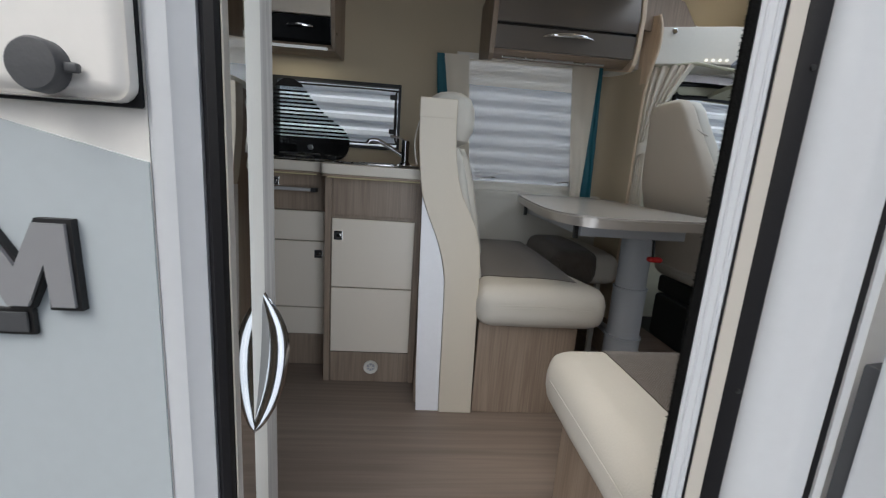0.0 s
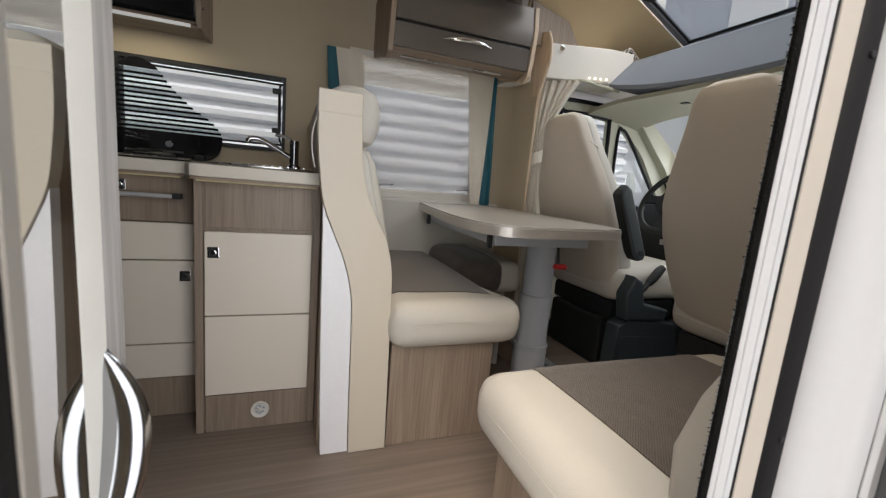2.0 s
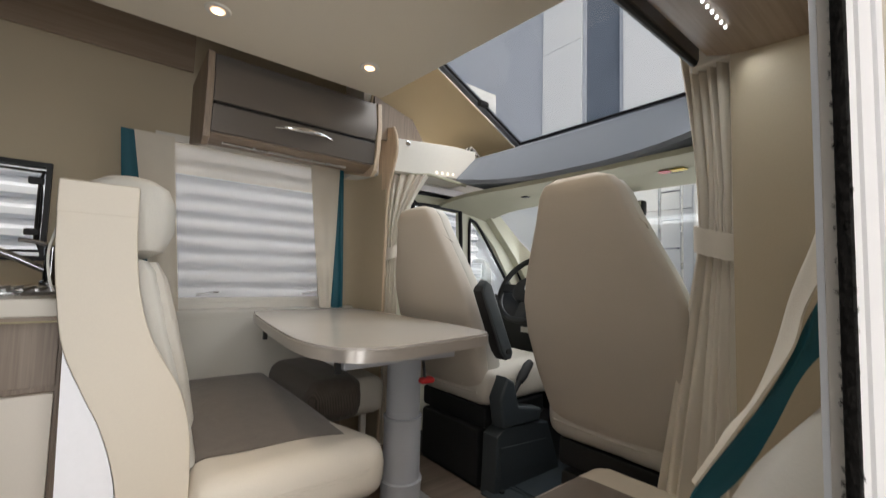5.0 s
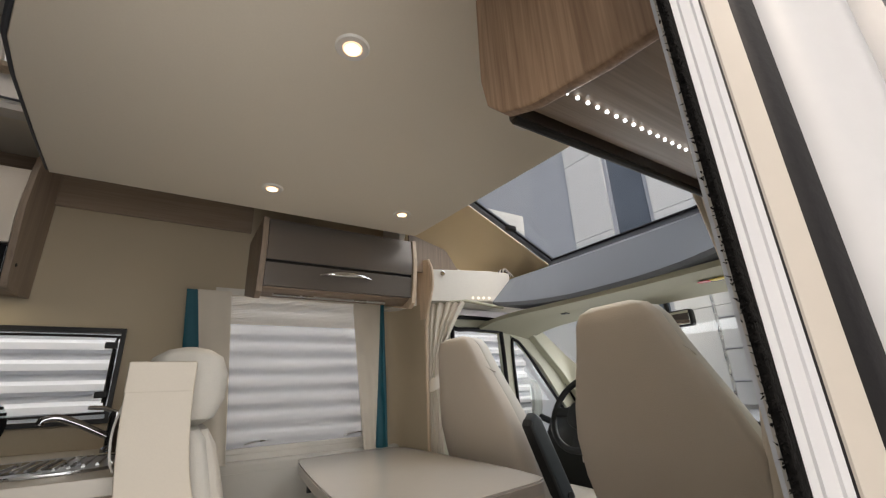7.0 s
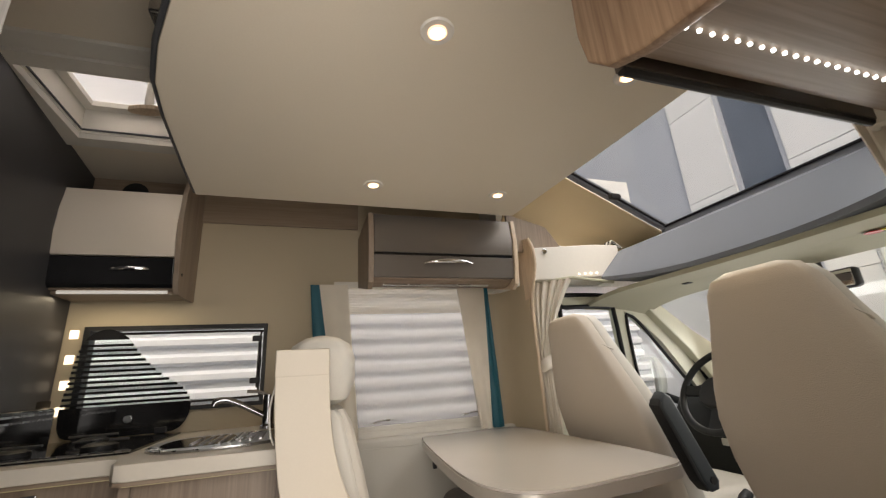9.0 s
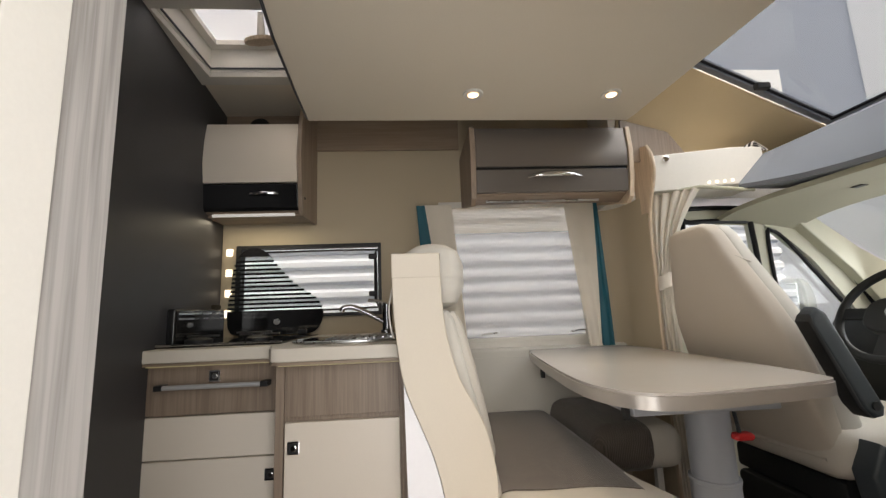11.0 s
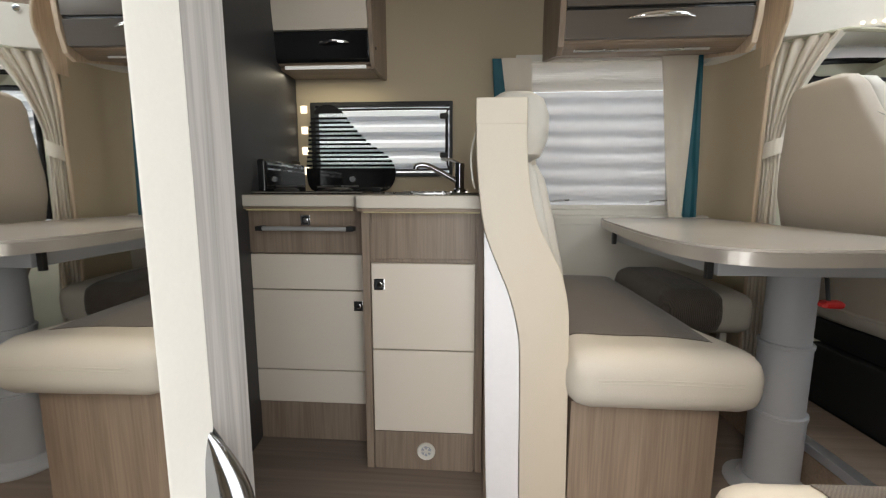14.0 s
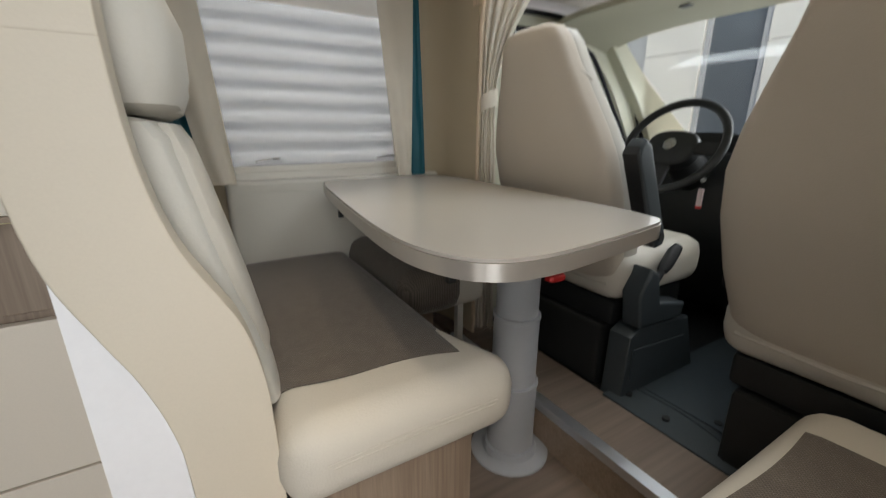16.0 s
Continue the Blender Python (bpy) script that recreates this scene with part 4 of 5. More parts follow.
seam([(0.59, 1.4345, 0.491), (0.75, 1.4345, 0.494), (0.935, 1.4345, 0.491)], seat)
seam([(0.60, 1.4345, 0.482), (0.75, 1.4345, 0.485), (0.93, 1.4345, 0.482)], seat)
seam([(0.54, 2.42, 0.562), (0.75, 2.428, 0.570), (0.97, 2.42, 0.562)], seat, 0.005, CREAM)


def lean(z):
    """x of the backrest's front face at a height."""
    return 0.575 - 0.115 * max(0.0, min(1.0, (z - 0.55) / 0.5)) ** 0.8


rows = []
for z, half in ((0.53, 0.02), (0.55, 0.05), (0.62, 0.062), (0.72, 0.066), (0.85, 0.058), (0.95, 0.054), (1.0, 0.05), (1.022, 0.035), (1.028, 0.012)):
    rows.append(((lean(z) - 0.062, 1.99, z), half, 0.43 if half > 0.03 else 0.41, (1, 0, 0), (0, 1, 0)))
back = part("backrest", loft(rows, 36, 5.0), CREAM_SIDE, bench)
for y0, y1 in ((1.552, 1.98), (2.0, 2.42)):
    rows = []
    for z, half, cut in ((0.60, 0.012, 0.05), (0.64, 0.03, 0.02), (0.75, 0.036, 0.0), (0.88, 0.034, 0.0), (0.98, 0.028, 0.01), (1.02, 0.012, 0.03)):
        rows.append(((lean(z) - 0.022, (y0 + y1) / 2, z), half, (y1 - y0) / 2 - 0.03 - cut, (1, 0, 0), (0, 1, 0)))
    part("back_pad", loft(rows, 28, 4.0), CREAM, back)
    rows = []
    for z, half, cut in ((1.030, 0.045, 0.06), (1.045, 0.075, 0.02), (1.09, 0.094, 0.0), (1.15, 0.095, 0.0), (1.19, 0.080, 0.01), (1.207, 0.052, 0.03), (1.214, 0.02, 0.06)):
        rows.append(((0.392, (y0 + y1) / 2 - 0.005, z), half, (y1 - y0) / 2 - 0.01 - cut, (1, 0, 0), (0, 1, 0)))
    part("headrest", loft(rows, 28, 4.0), CREAM_SIDE, bench, "padded headrest")

wing = thing("corner_seat", "corner seat cushion in brown weave with cream end", "seat")
wc = part("seat_cushion", cushion(1.10, 1.275, 1.915, 2.44, 0.445, 0.590, 0.045, 0.012), CREAM, wing)
part("fabric_cover", cushion(0.945, 1.180, 1.905, 2.438, 0.44, 0.600, 0.058, 0.022), WOVEN, wing, "brown woven cover")
part("base", box(1.015, 1.16, 2.10, 2.44, FL, 0.428, 0.004), WOOD_V, wing)
part("leg", box(1.215, 1.24, 2.02, 2.045, FL, 0.43, 0.003), SHELF_WHITE, wing)
wp = thing("wall_cushion", "padded cream wall cushion behind the bench", "cushion")
part("pad", cushion(0.55, 1.36, 2.398, 2.447, 0.50, 0.842, 0.018, 0.0), CREAM_SIDE, wp)
part("stitch_seam", tube([(0.57, 2.3975, 0.80), (1.34, 2.3975, 0.80)], 0.0014, 6), CREAM_SIDE, wp)

table = thing("table", "taupe dinette table on a grey telescopic pillar leg", "table")
outline = smooth_line([(1.24, 2.38, 0), (0.90, 2.36, 0), (0.845, 2.29, 0), (0.815, 2.11, 0), (0.772, 1.75, 0), (0.757, 1.52, 0), (0.778, 1.40, 0), (0.83, 1.332, 0), (0.92, 1.312, 0), (1.06, 1.326, 0), (1.22, 1.352, 0), (1.295, 1.372, 0), (1.325, 1.42, 0), (1.345, 1.60, 0), (1.35, 2.0, 0), (1.345, 2.30, 0), (1.31, 2.37, 0), (1.24, 2.38, 0)], 4)[:-1]
part("tabletop", prism([(p.x, p.y) for p in outline], 2, 0.8265, 0.833), TABLE_TOP, table, smooth=0)
edge_pts = [(p.x, p.y) for p in outline]
cxm, cym = 1.06, 1.85
part("edge_band", prism([(cxm + (x - cxm) * 1.006, cym + (y - cym) * 1.004) for x, y in edge_pts], 2, 0.797, 0.826), TABLE_EDGE, table, "metallic edge band")
part("slide_frame", box(0.87, 1.26, 1.48, 2.25, 0.745, 0.797, 0.005), LEG_GREY, table)
for y in (1.50, 2.18):
    part("stop", box(0.852, 0.868, y - 0.008, y + 0.008, 0.735, 0.797, 0.002), BLACK, table)
part("clamp", box(1.12, 1.29, 1.60, 1.78, 0.755, 0.785, 0.01), BLACK, table, "black swivel clamp")
part("clamp_lever", tube([(1.21, 1.62, 0.765), (1.23, 1.57, 0.762), (1.30, 1.545, 0.756)], 0.008, 8), BLACK, table)
part("red_knob", loft([((1.19, 1.575, 0.655), 0.008, 0.005, (0, 1, 0), (0, 0, 1)), ((1.197, 1.575, 0.656), 0.015, 0.010, (0, 1, 0), (0, 0, 1)), ((1.235, 1.575, 0.656), 0.017, 0.011, (0, 1, 0), (0, 0, 1)), ((1.245, 1.575, 0.655), 0.010, 0.006, (0, 1, 0), (0, 0, 1))], 16, 3.0), RED, table, "red release knob")
part("knob_strap", tube([(1.21, 1.575, 0.664), (1.22, 1.60, 0.72), (1.22, 1.63, 0.757)], 0.005, 6), BLACK, table)
LX, LY = 1.21, 1.70
for r, z0, z1 in ((0.060, 0.50, 0.755), (0.0655, 0.285, 0.512), (0.071, FL + 0.02, 0.297)):
    part("leg_tube", turned([(r, z0), (r, z1 - 0.014), (r + 0.003, z1 - 0.012), (r + 0.003, z1 - 0.002), (r - 0.002, z1)], LX, LY, 36), LEG_GREY, table)
part("foot", turned([(0.120, FL), (0.120, FL + 0.006), (0.112, FL + 0.012), (0.085, FL + 0.016), (0.078, FL + 0.034), (0.072, FL + 0.036)], LX, LY, 40), LEG_GREY, table, "round grey floor flange")

# dinette window with blind and side drapes
dw = thing("window_2", "dinette window with frosted sheer blind", "window", kind="structure")
part("window_frame", ring_frame(1, YW - 0.012, YW + 0.03, DW, (DW[0] + 0.03, DW[1] - 0.03, DW[2] + 0.03, DW[3] - 0.03)), SHELF_WHITE, dw)
part("pane", boxes((DW[0] + 0.03, DW[1] - 0.03, YW + 0.034, YW + 0.038, DW[2] + 0.03, DW[3] - 0.03)), PANE, dw).visible_shadow = False
bl = part("blind", sheet(lambda u, v: (DW[0] + 0.03 + (DW[1] - DW[0] - 0.06) * u, YW - 0.004 + 0.0003 * math.cos(v * 2 * math.pi * 16), 1.40 + (DW[3] - 0.03 - 1.40) * v), 2, 64), SHEER, dw, "pleated warm-toned blind")
bl.visible_shadow = False
part("fly_screen", boxes((DW[0] + 0.03, DW[1] - 0.03, YW + 0.006, YW + 0.0065, DW[2] + 0.03, 1.40)), NET, dw, "fine fly screen").visible_shadow = False
part("bottom_rail", box(DW[0] + 0.03, DW[1] - 0.03, YW - 0.008, YW + 0.008, DW[2] + 0.03, DW[2] + 0.052, 0.003), SHELF_WHITE, dw)
for x in (DW[0] + 0.18, DW[1] - 0.12):
    part("catch", tube([(x, YW - 0.006, DW[2] + 0.065), (x + 0.05, YW - 0.012, DW[2] + 0.075), (x + 0.09, YW - 0.012, DW[2] + 0.075)], 0.003, 6), STEEL, dw)


def drape(name, x_top, x_bot, w_top, w_bot, teal_top, teal_bot, flip, y):
    """A flat side drape of linen with a teal border strip."""
    d = thing(name, "linen side drape with a teal border by the window", "curtain", "window side drapes")
    def at(x_t, x_b, w_t, w_b, dy):
        return lambda u, v: (x_b + (x_t - x_b) * v + u * (w_b + (w_t - w_b) * v), y + dy + 0.006 * math.sin(u * 9 + v * 3) * (1.2 - v), 0.835 + 0.70 * v)
    part("cloth", sheet(at(x_top, x_bot, w_top, w_bot, 0), 10, 16, 0.004), CURTAIN, d)
    sgn = 1 if flip else -1
    part("border", sheet(at(x_top + (w_top if flip else -teal_top), x_bot + (w_bot if flip else -teal_bot), teal_top, teal_bot, 0.004), 6, 16, 0.003), TEAL, d, "teal satin border")
    part("hem", tube([(x_bot, y - 0.003, 0.838), (x_bot + w_bot, y - 0.003, 0.838)], 0.004, 6), CURTAIN, d)


drape("side_drape", 1.085, 1.160, 0.150, 0.060, 0.022, 0.065, True, 2.385)
drape("side_drape", 0.40, 0.500, 0.130, 0.085, 0.040, 0.09, False, 2.398)

# partition between living room and cab, far side
PY = 2.165  # inner edge of the partition


def partition():
    pts = smooth_line([(1.285, 2.452, 0), (1.33, 2.43, 0), (1.362, 2.37, 0), (1.374, 2.28, 0), (1.378, PY + 0.004, 0)], 5)
    out = [(p.x, p.y) for p in pts] + [(1.395, PY + 0.004), (1.395, 2.452)]
    solid("wall_partition", prism(out, 2, CABFL, 1.50), WALL, "cream partition curving into the cab", kind="structure")
    edge = smooth_line([(1.386, PY, CABFL), (1.386, PY, 1.2), (1.386, PY - 0.01, 1.40), (1.386, PY - 0.045, 1.50), (1.386, PY - 0.075, 1.58), (1.386, PY - 0.07, 1.66), (1.386, PY - 0.04, 1.715)], 6)
    solid("trim_partition", tube(edge, 0.008, 10), OAK_EDGE, "pale wood edge trim", kind="structure")
    solid("wall_partition_top", prism([(PY - 0.075, 1.58), (PY - 0.045, 1.50), (PY - 0.01, 1.42), (2.45, 1.42), (2.45, 1.79), (PY - 0.04, 1.715), (PY - 0.07, 1.66)], 0, 1.377, 1.393), OAK_EDGE, "pale wood bulkhead by the overhead cabinet", kind="structure")


partition()

cabl = thing("cable", "thin pale cable hanging beside the bench panel", "cable")
part("wire", tube(smooth_line([(0.300, 1.60, 1.15), (0.279, 1.57, 1.08), (0.272, 1.55, 1.03), (0.277, 1.545, 0.98), (0.284, 1.56, 0.955)], 6), 0.0025, 6), SHELF_WHITE, cabl)

# ---- side sofa by the entrance ----
sofa = thing("side_sofa", "cream side sofa with a brown woven seat", "sofa")
part("base", box(0.70, 1.30, YN + 0.002, 1.03, FL, 0.345, 0.004), WOOD_V, sofa, "wood-look base")
sc = part("seat_cushion", cushion(0.652, 1.50, 0.52, 1.115, 0.34, 0.500, 0.062, 0.014), CREAM, sofa)
seat_insert("fabric_panel", sc, (0.652, 1.50, 0.52, 1.115, 0.500, 0.062, 0.014), 0.80, 1.34, 1.075, 0.56, 0.008, 0.0)
seam([(0.6515, 0.62, 0.434), (0.6515, 0.85, 0.436), (0.6515, 1.03, 0.434)], sc)
rows = []
for z, half, x0 in ((0.49, 0.045, 0.755), (0.53, 0.072, 0.727), (0.60, 0.080, 0.727), (0.68, 0.076, 0.742), (0.75, 0.068, 0.78), (0.805, 0.054, 0.84), (0.835, 0.036, 0.91), (0.848, 0.012, 1.0)):
    rows.append((((x0 + 1.395) / 2, 0.575 - 0.03 * max(0.0, z - 0.6) / 0.2, z), (1.395 - x0) / 2, half, (1, 0, 0), (0, 1, 0)))
sb = part("backrest", loft(rows, 40, 4.5), CREAM, sofa)

nd = thing("side_drape", "linen drape with a teal border falling onto the sofa", "curtain", "window side drapes")
low_line = smooth_line([(1.045, 0.713, 0.646), (1.09, 0.651, 0.728), (1.12, 0.620, 0.793), (1.15, 0.591, 0.877), (1.18, 0.568, 0.921), (1.20, 0.550, 0.965), (1.21, 0.545, 1.036), (1.205, 0.520, 1.18), (1.19, 0.508, 1.36)], 6)
mid_line = smooth_line([(1.058, 0.690, 0.715), (1.09, 0.643, 0.804), (1.12, 0.620, 0.852), (1.15, 0.591, 0.919), (1.18, 0.583, 0.975), (1.20, 0.551, 1.065), (1.21, 0.545, 1.123), (1.205, 0.522, 1.27), (1.19, 0.510, 1.42)], 6)
fold_line = [p + Vector((-0.012, 0.004, 0.002)) for p in mid_line]
top_line = smooth_line([(1.08, 0.683, 0.724), (1.11, 0.673, 0.778), (1.14, 0.643, 0.825), (1.17, 0.625, 0.895), (1.20, 0.602, 1.005), (1.22, 0.578, 1.099), (1.23, 0.568, 1.183), (1.23, 0.540, 1.32), (1.22, 0.520, 1.44)], 6)
def between(a, b, ripple):
    def at(u, v):
        k = v * (len(a) - 1)
        i = min(int(k), len(a) - 2)
        f = k - i
        p, q = Vector(a[i]).lerp(Vector(a[i + 1]), f), Vector(b[i]).lerp(Vector(b[i + 1]), f)
        r = p.lerp(q, u)
        r.y += ripple * math.sin(u * 8 + v * 5) + 0.010 * math.sin(math.pi * u)
        return r
    return at
part("cloth", sheet(between(fold_line, top_line, 0.003), 12, 36, 0.004), CURTAIN, nd)
part("hem", tube(top_line[:16], 0.0022, 6), CURTAIN, nd)
part("border", sheet(between(low_line[:37], mid_line[:37], 0.003), 10, 36, 0.004), TEAL, nd, "teal satin border")

# ---- cab ----
def cab_seat(cy, label, with_arm):
    s = thing("captain_chair", label, "chair", "captain chairs in the cab")
    rows, front = [], []
    for z, hw, th in ((0.535, 0.15, 0.02), (0.548, 0.205, 0.045), (0.60, 0.222, 0.062), (0.72, 0.240, 0.070), (0.84, 0.247, 0.070), (0.94, 0.240, 0.064), (1.02, 0.215, 0.058), (1.10, 0.180, 0.054), (1.18, 0.145, 0.050), (1.245, 0.122, 0.046), (1.275, 0.100, 0.036), (1.288, 0.060, 0.014)):
        x = 1.585 - 0.20 * (z - 0.54) / 0.75 - 0.02 * math.sin(math.pi * (z - 0.54) / 0.75)
        tilt = (z - 0.54) / 0.75
        rows.append(((x - 0.03 * tilt * tilt - 0.015, cy, z), hw, th * 0.8, (0, 1, 0), (1, 0, 0.22)))
        front.append(((x + 0.055 - 0.045 * tilt, cy, z - 0.004), hw * (0.99 - 0.03 * tilt), th * (1.25 - 0.5 * tilt), (0, 1, 0), (1, 0, 0.22)))
    b = part("backrest", loft(rows, 40, 3.6), TAUPE, s, "taupe fitted seat cover")
    shell = part("front_cover", loft(front, 40, 3.0), CREAM_SIDE, s, "pale leatherette front and side bolsters")
    for k in (-1, 1):
        part("strap_seam", tube([(1.375, cy + k * 0.150, 1.165), (1.40, cy + k * 0.158, 1.150), (1.43, cy + k * 0.150, 1.142)], 0.003, 6), CREAM, shell)
    part("bottom_piping", tube([(1.525, cy - 0.20, 0.552), (1.522, cy, 0.546), (1.525, cy + 0.20, 0.552)], 0.006, 6), CREAM, b)
    part("seat_cushion", cushion(1.52, 2.0, cy - 0.245, cy + 0.245, 0.49, 0.655, 0.06, 0.01), CREAM, s, "cream seat cushion")
    part("swivel_base", box(1.56, 1.94, cy - 0.21, cy + 0.21, 0.40, 0.488, 0.015), CAB_BLACK, s)
    part("pedestal", box(1.54, 1.92, cy - 0.19, cy + 0.19, CABFL - 0.018, 0.399, 0.02), CAB_BLACK, s)
    if with_arm:
        arm = part("armrest", prism([(1.435, 0.975), (1.455, 0.995), (1.482, 0.98), (1.605, 0.72), (1.597, 0.695), (1.570, 0.69), (1.540, 0.72), (1.43, 0.945)], 1, cy - 0.318, cy - 0.268, 0.012, 3), CAB_GREY, s, "folded grey armrest")
        part("pad", prism([(1.423, 0.955), (1.434, 0.975), (1.541, 0.725), (1.565, 0.695), (1.550, 0.695), (1.525, 0.725)], 1, cy - 0.316, cy - 0.270, 0.006), CAB_BLACK, arm)
        part("pivot", turned([(0.012, 0), (0.012, 0.004)], 0, 0, 14), BLACK, arm).matrix_basis = pose(1.572, cy - 0.319, 0.725, 90)
    return s


cab_seat(1.85, "driver seat in a taupe fitted cover with armrest", True)
cab_seat(1.085, "passenger seat in a taupe fitted cover", False)

brake = thing("handbrake", "slate grey handbrake console with black lever", "handbrake")
part("console", prism([(1.535, CABFL - 0.02), (1.545, 0.40), (1.60, 0.43), (1.86, 0.40), (1.95, CABFL - 0.02)], 1, 1.555, 1.635, 0.01), CAB_GREY, brake)
part("console_rib", prism([(1.56, 0.25), (1.56, 0.36), (1.84, 0.34), (1.90, 0.25)], 1, 1.549, 1.5545, 0.003), CAB_GREY, brake)
part("housing", prism([(1.57, 0.43), (1.55, 0.54), (1.59, 0.62), (1.63, 0.60), (1.66, 0.50), (1.80, 0.47), (1.79, 0.42)], 1, 1.545, 1.615, 0.012, 3), CAB_GREY, brake)
part("lever", tube([(1.63, 1.58, 0.51), (1.69, 1.582, 0.575), (1.71, 1.583, 0.60)], 0.011, 12), BLACK, brake)
part("grip", tube([(1.70, 1.583, 0.585), (1.72, 1.583, 0.605), (1.75, 1.584, 0.64), (1.77, 1.584, 0.655)], [0.016, 0.020, 0.020, 0.015], 12), BLACK, brake)

cm = thing("cab_mat", "dark ribbed rubber cab mat", "mat")
part("sheet", box(1.505, 2.25, 1.165, 1.60, CABFL - 0.019, CABFL + 0.006, 0.003), MAT_BLUE, cm)
part("raised_panel", box(1.64, 1.92, 1.30, 1.55, CABFL + 0.0062, CABFL + 0.012, 0.003), MAT_BLUE, cm)
part("rib", tube(smooth_line([(1.55, 1.24, CABFL + 0.006), (1.60, 1.27, CABFL + 0.006), (1.63, 1.42, CABFL + 0.006), (1.62, 1.58, CABFL + 0.006)], 5), 0.005, 6), MAT_BLUE, cm)
for x, y in ((1.56, 1.26), (1.56, 1.42), (1.57, 1.55), (1.67, 1.33), (1.88, 1.33)):
    part("screw", turned([(0.011, CABFL + 0.0062), (0.011, CABFL + 0.0145), (0.004, CABFL + 0.0145)], x, y, 12), BLACK, cm)

wheel = thing("steering_wheel", "black steering wheel with grey badge", "steering wheel")
WM = pose(2.07, 1.84, 0.955, 0, -58, 0)
def wheel_part(name, bm, m, par, label=""):
    bmesh.ops.transform(bm, matrix=WM, verts=bm.verts)
    return part(name, bm, m, par, label)
bm = bmesh.new()
rim = [[bm.verts.new(((0.19 + 0.0155 * math.cos(b)) * math.cos(a), (0.19 + 0.0155 * math.cos(b)) * math.sin(a), 0.0155 * math.sin(b))) for b in [2 * math.pi * j / 10 for j in range(10)]] for a in [2 * math.pi * k / 48 for k in range(48)]]
for k in range(48):
    for j in range(10):
        bm.faces.new((rim[k][j], rim[k][(j + 1) % 10], rim[(k + 1) % 48][(j + 1) % 10], rim[(k + 1) % 48][j]))
wheel_part("rim", bm, CAB_BLACK, wheel)
hub = wheel_part("hub", prism(oval(-0.01, 0.0, 0.075, 0.10), 2, -0.045, 0.012, 0.012, 3), CAB_BLACK, wheel)
wheel_part("badge", turned([(0.024, 0.012), (0.024, 0.016), (0.018, 0.018)], 0, 0, 24), STEEL, hub)
for y0, y1 in ((0.08, 0.185), (-0.185, -0.08)):
    wheel_part("spoke", box(-0.03, 0.02, y0, y1, -0.015, 0.004, 0.006), CAB_BLACK, wheel)
wheel_part("spoke", box(-0.185, -0.06, -0.03, 0.03, -0.018, 0.0, 0.006), CAB_BLACK, wheel)
part("column", tube([(2.10, 1.84, 0.93), (2.35, 1.84, 0.78)], [0.06, 0.085], 16), CAB_BLACK, wheel)
keys = thing("car_key", "car key with a pale red tag in the ignition", "key")
part("key", tube([(2.16, 1.74, 0.83), (2.13, 1.73, 0.83)], 0.008, 8), STEEL, keys)
part("tag", box(2.115, 2.128, 1.715, 1.735, 0.73, 0.80, 0.004), PINK, keys)
part("tag_end", box(2.1145, 2.1285, 1.7145, 1.7355, 0.722, 0.735, 0.004), RED, keys)

dash = thing("dashboard", "black dashboard with instrument hood", "dashboard")
part("body", prism([(2.24, 0.45), (2.22, 0.80), (2.30, 0.92), (2.45, 0.955), (2.95, 0.94), (2.95, 0.25), (2.4, 0.25)], 1, 0.66, 2.29, 0.02, 3), CAB_BLACK, dash)
part("instrument_hood", loft([((2.33 + 0.05 * k, 1.84, 0.95 - 0.012 * k), 0.17 - 0.012 * k, 0.055 - 0.006 * k, (0, 1, 0), (0, 0, 1)) for k in range(5)], 24, 2.5), CAB_BLACK, dash)
part("centre_stack", box(2.16, 2.30, 1.36, 1.62, 0.42, 0.90, 0.03, 3), CAB_BLACK, dash)
part("gear_lever", tube([(2.17, 1.45, 0.62), (2.10, 1.45, 0.70), (2.09, 1.45, 0.74)], [0.012, 0.016, 0.022], 12), CAB_BLACK, dash)
part("label", box(2.213, 2.222, 1.95, 2.02, 0.70, 0.73), SHELF_WHITE, dash)

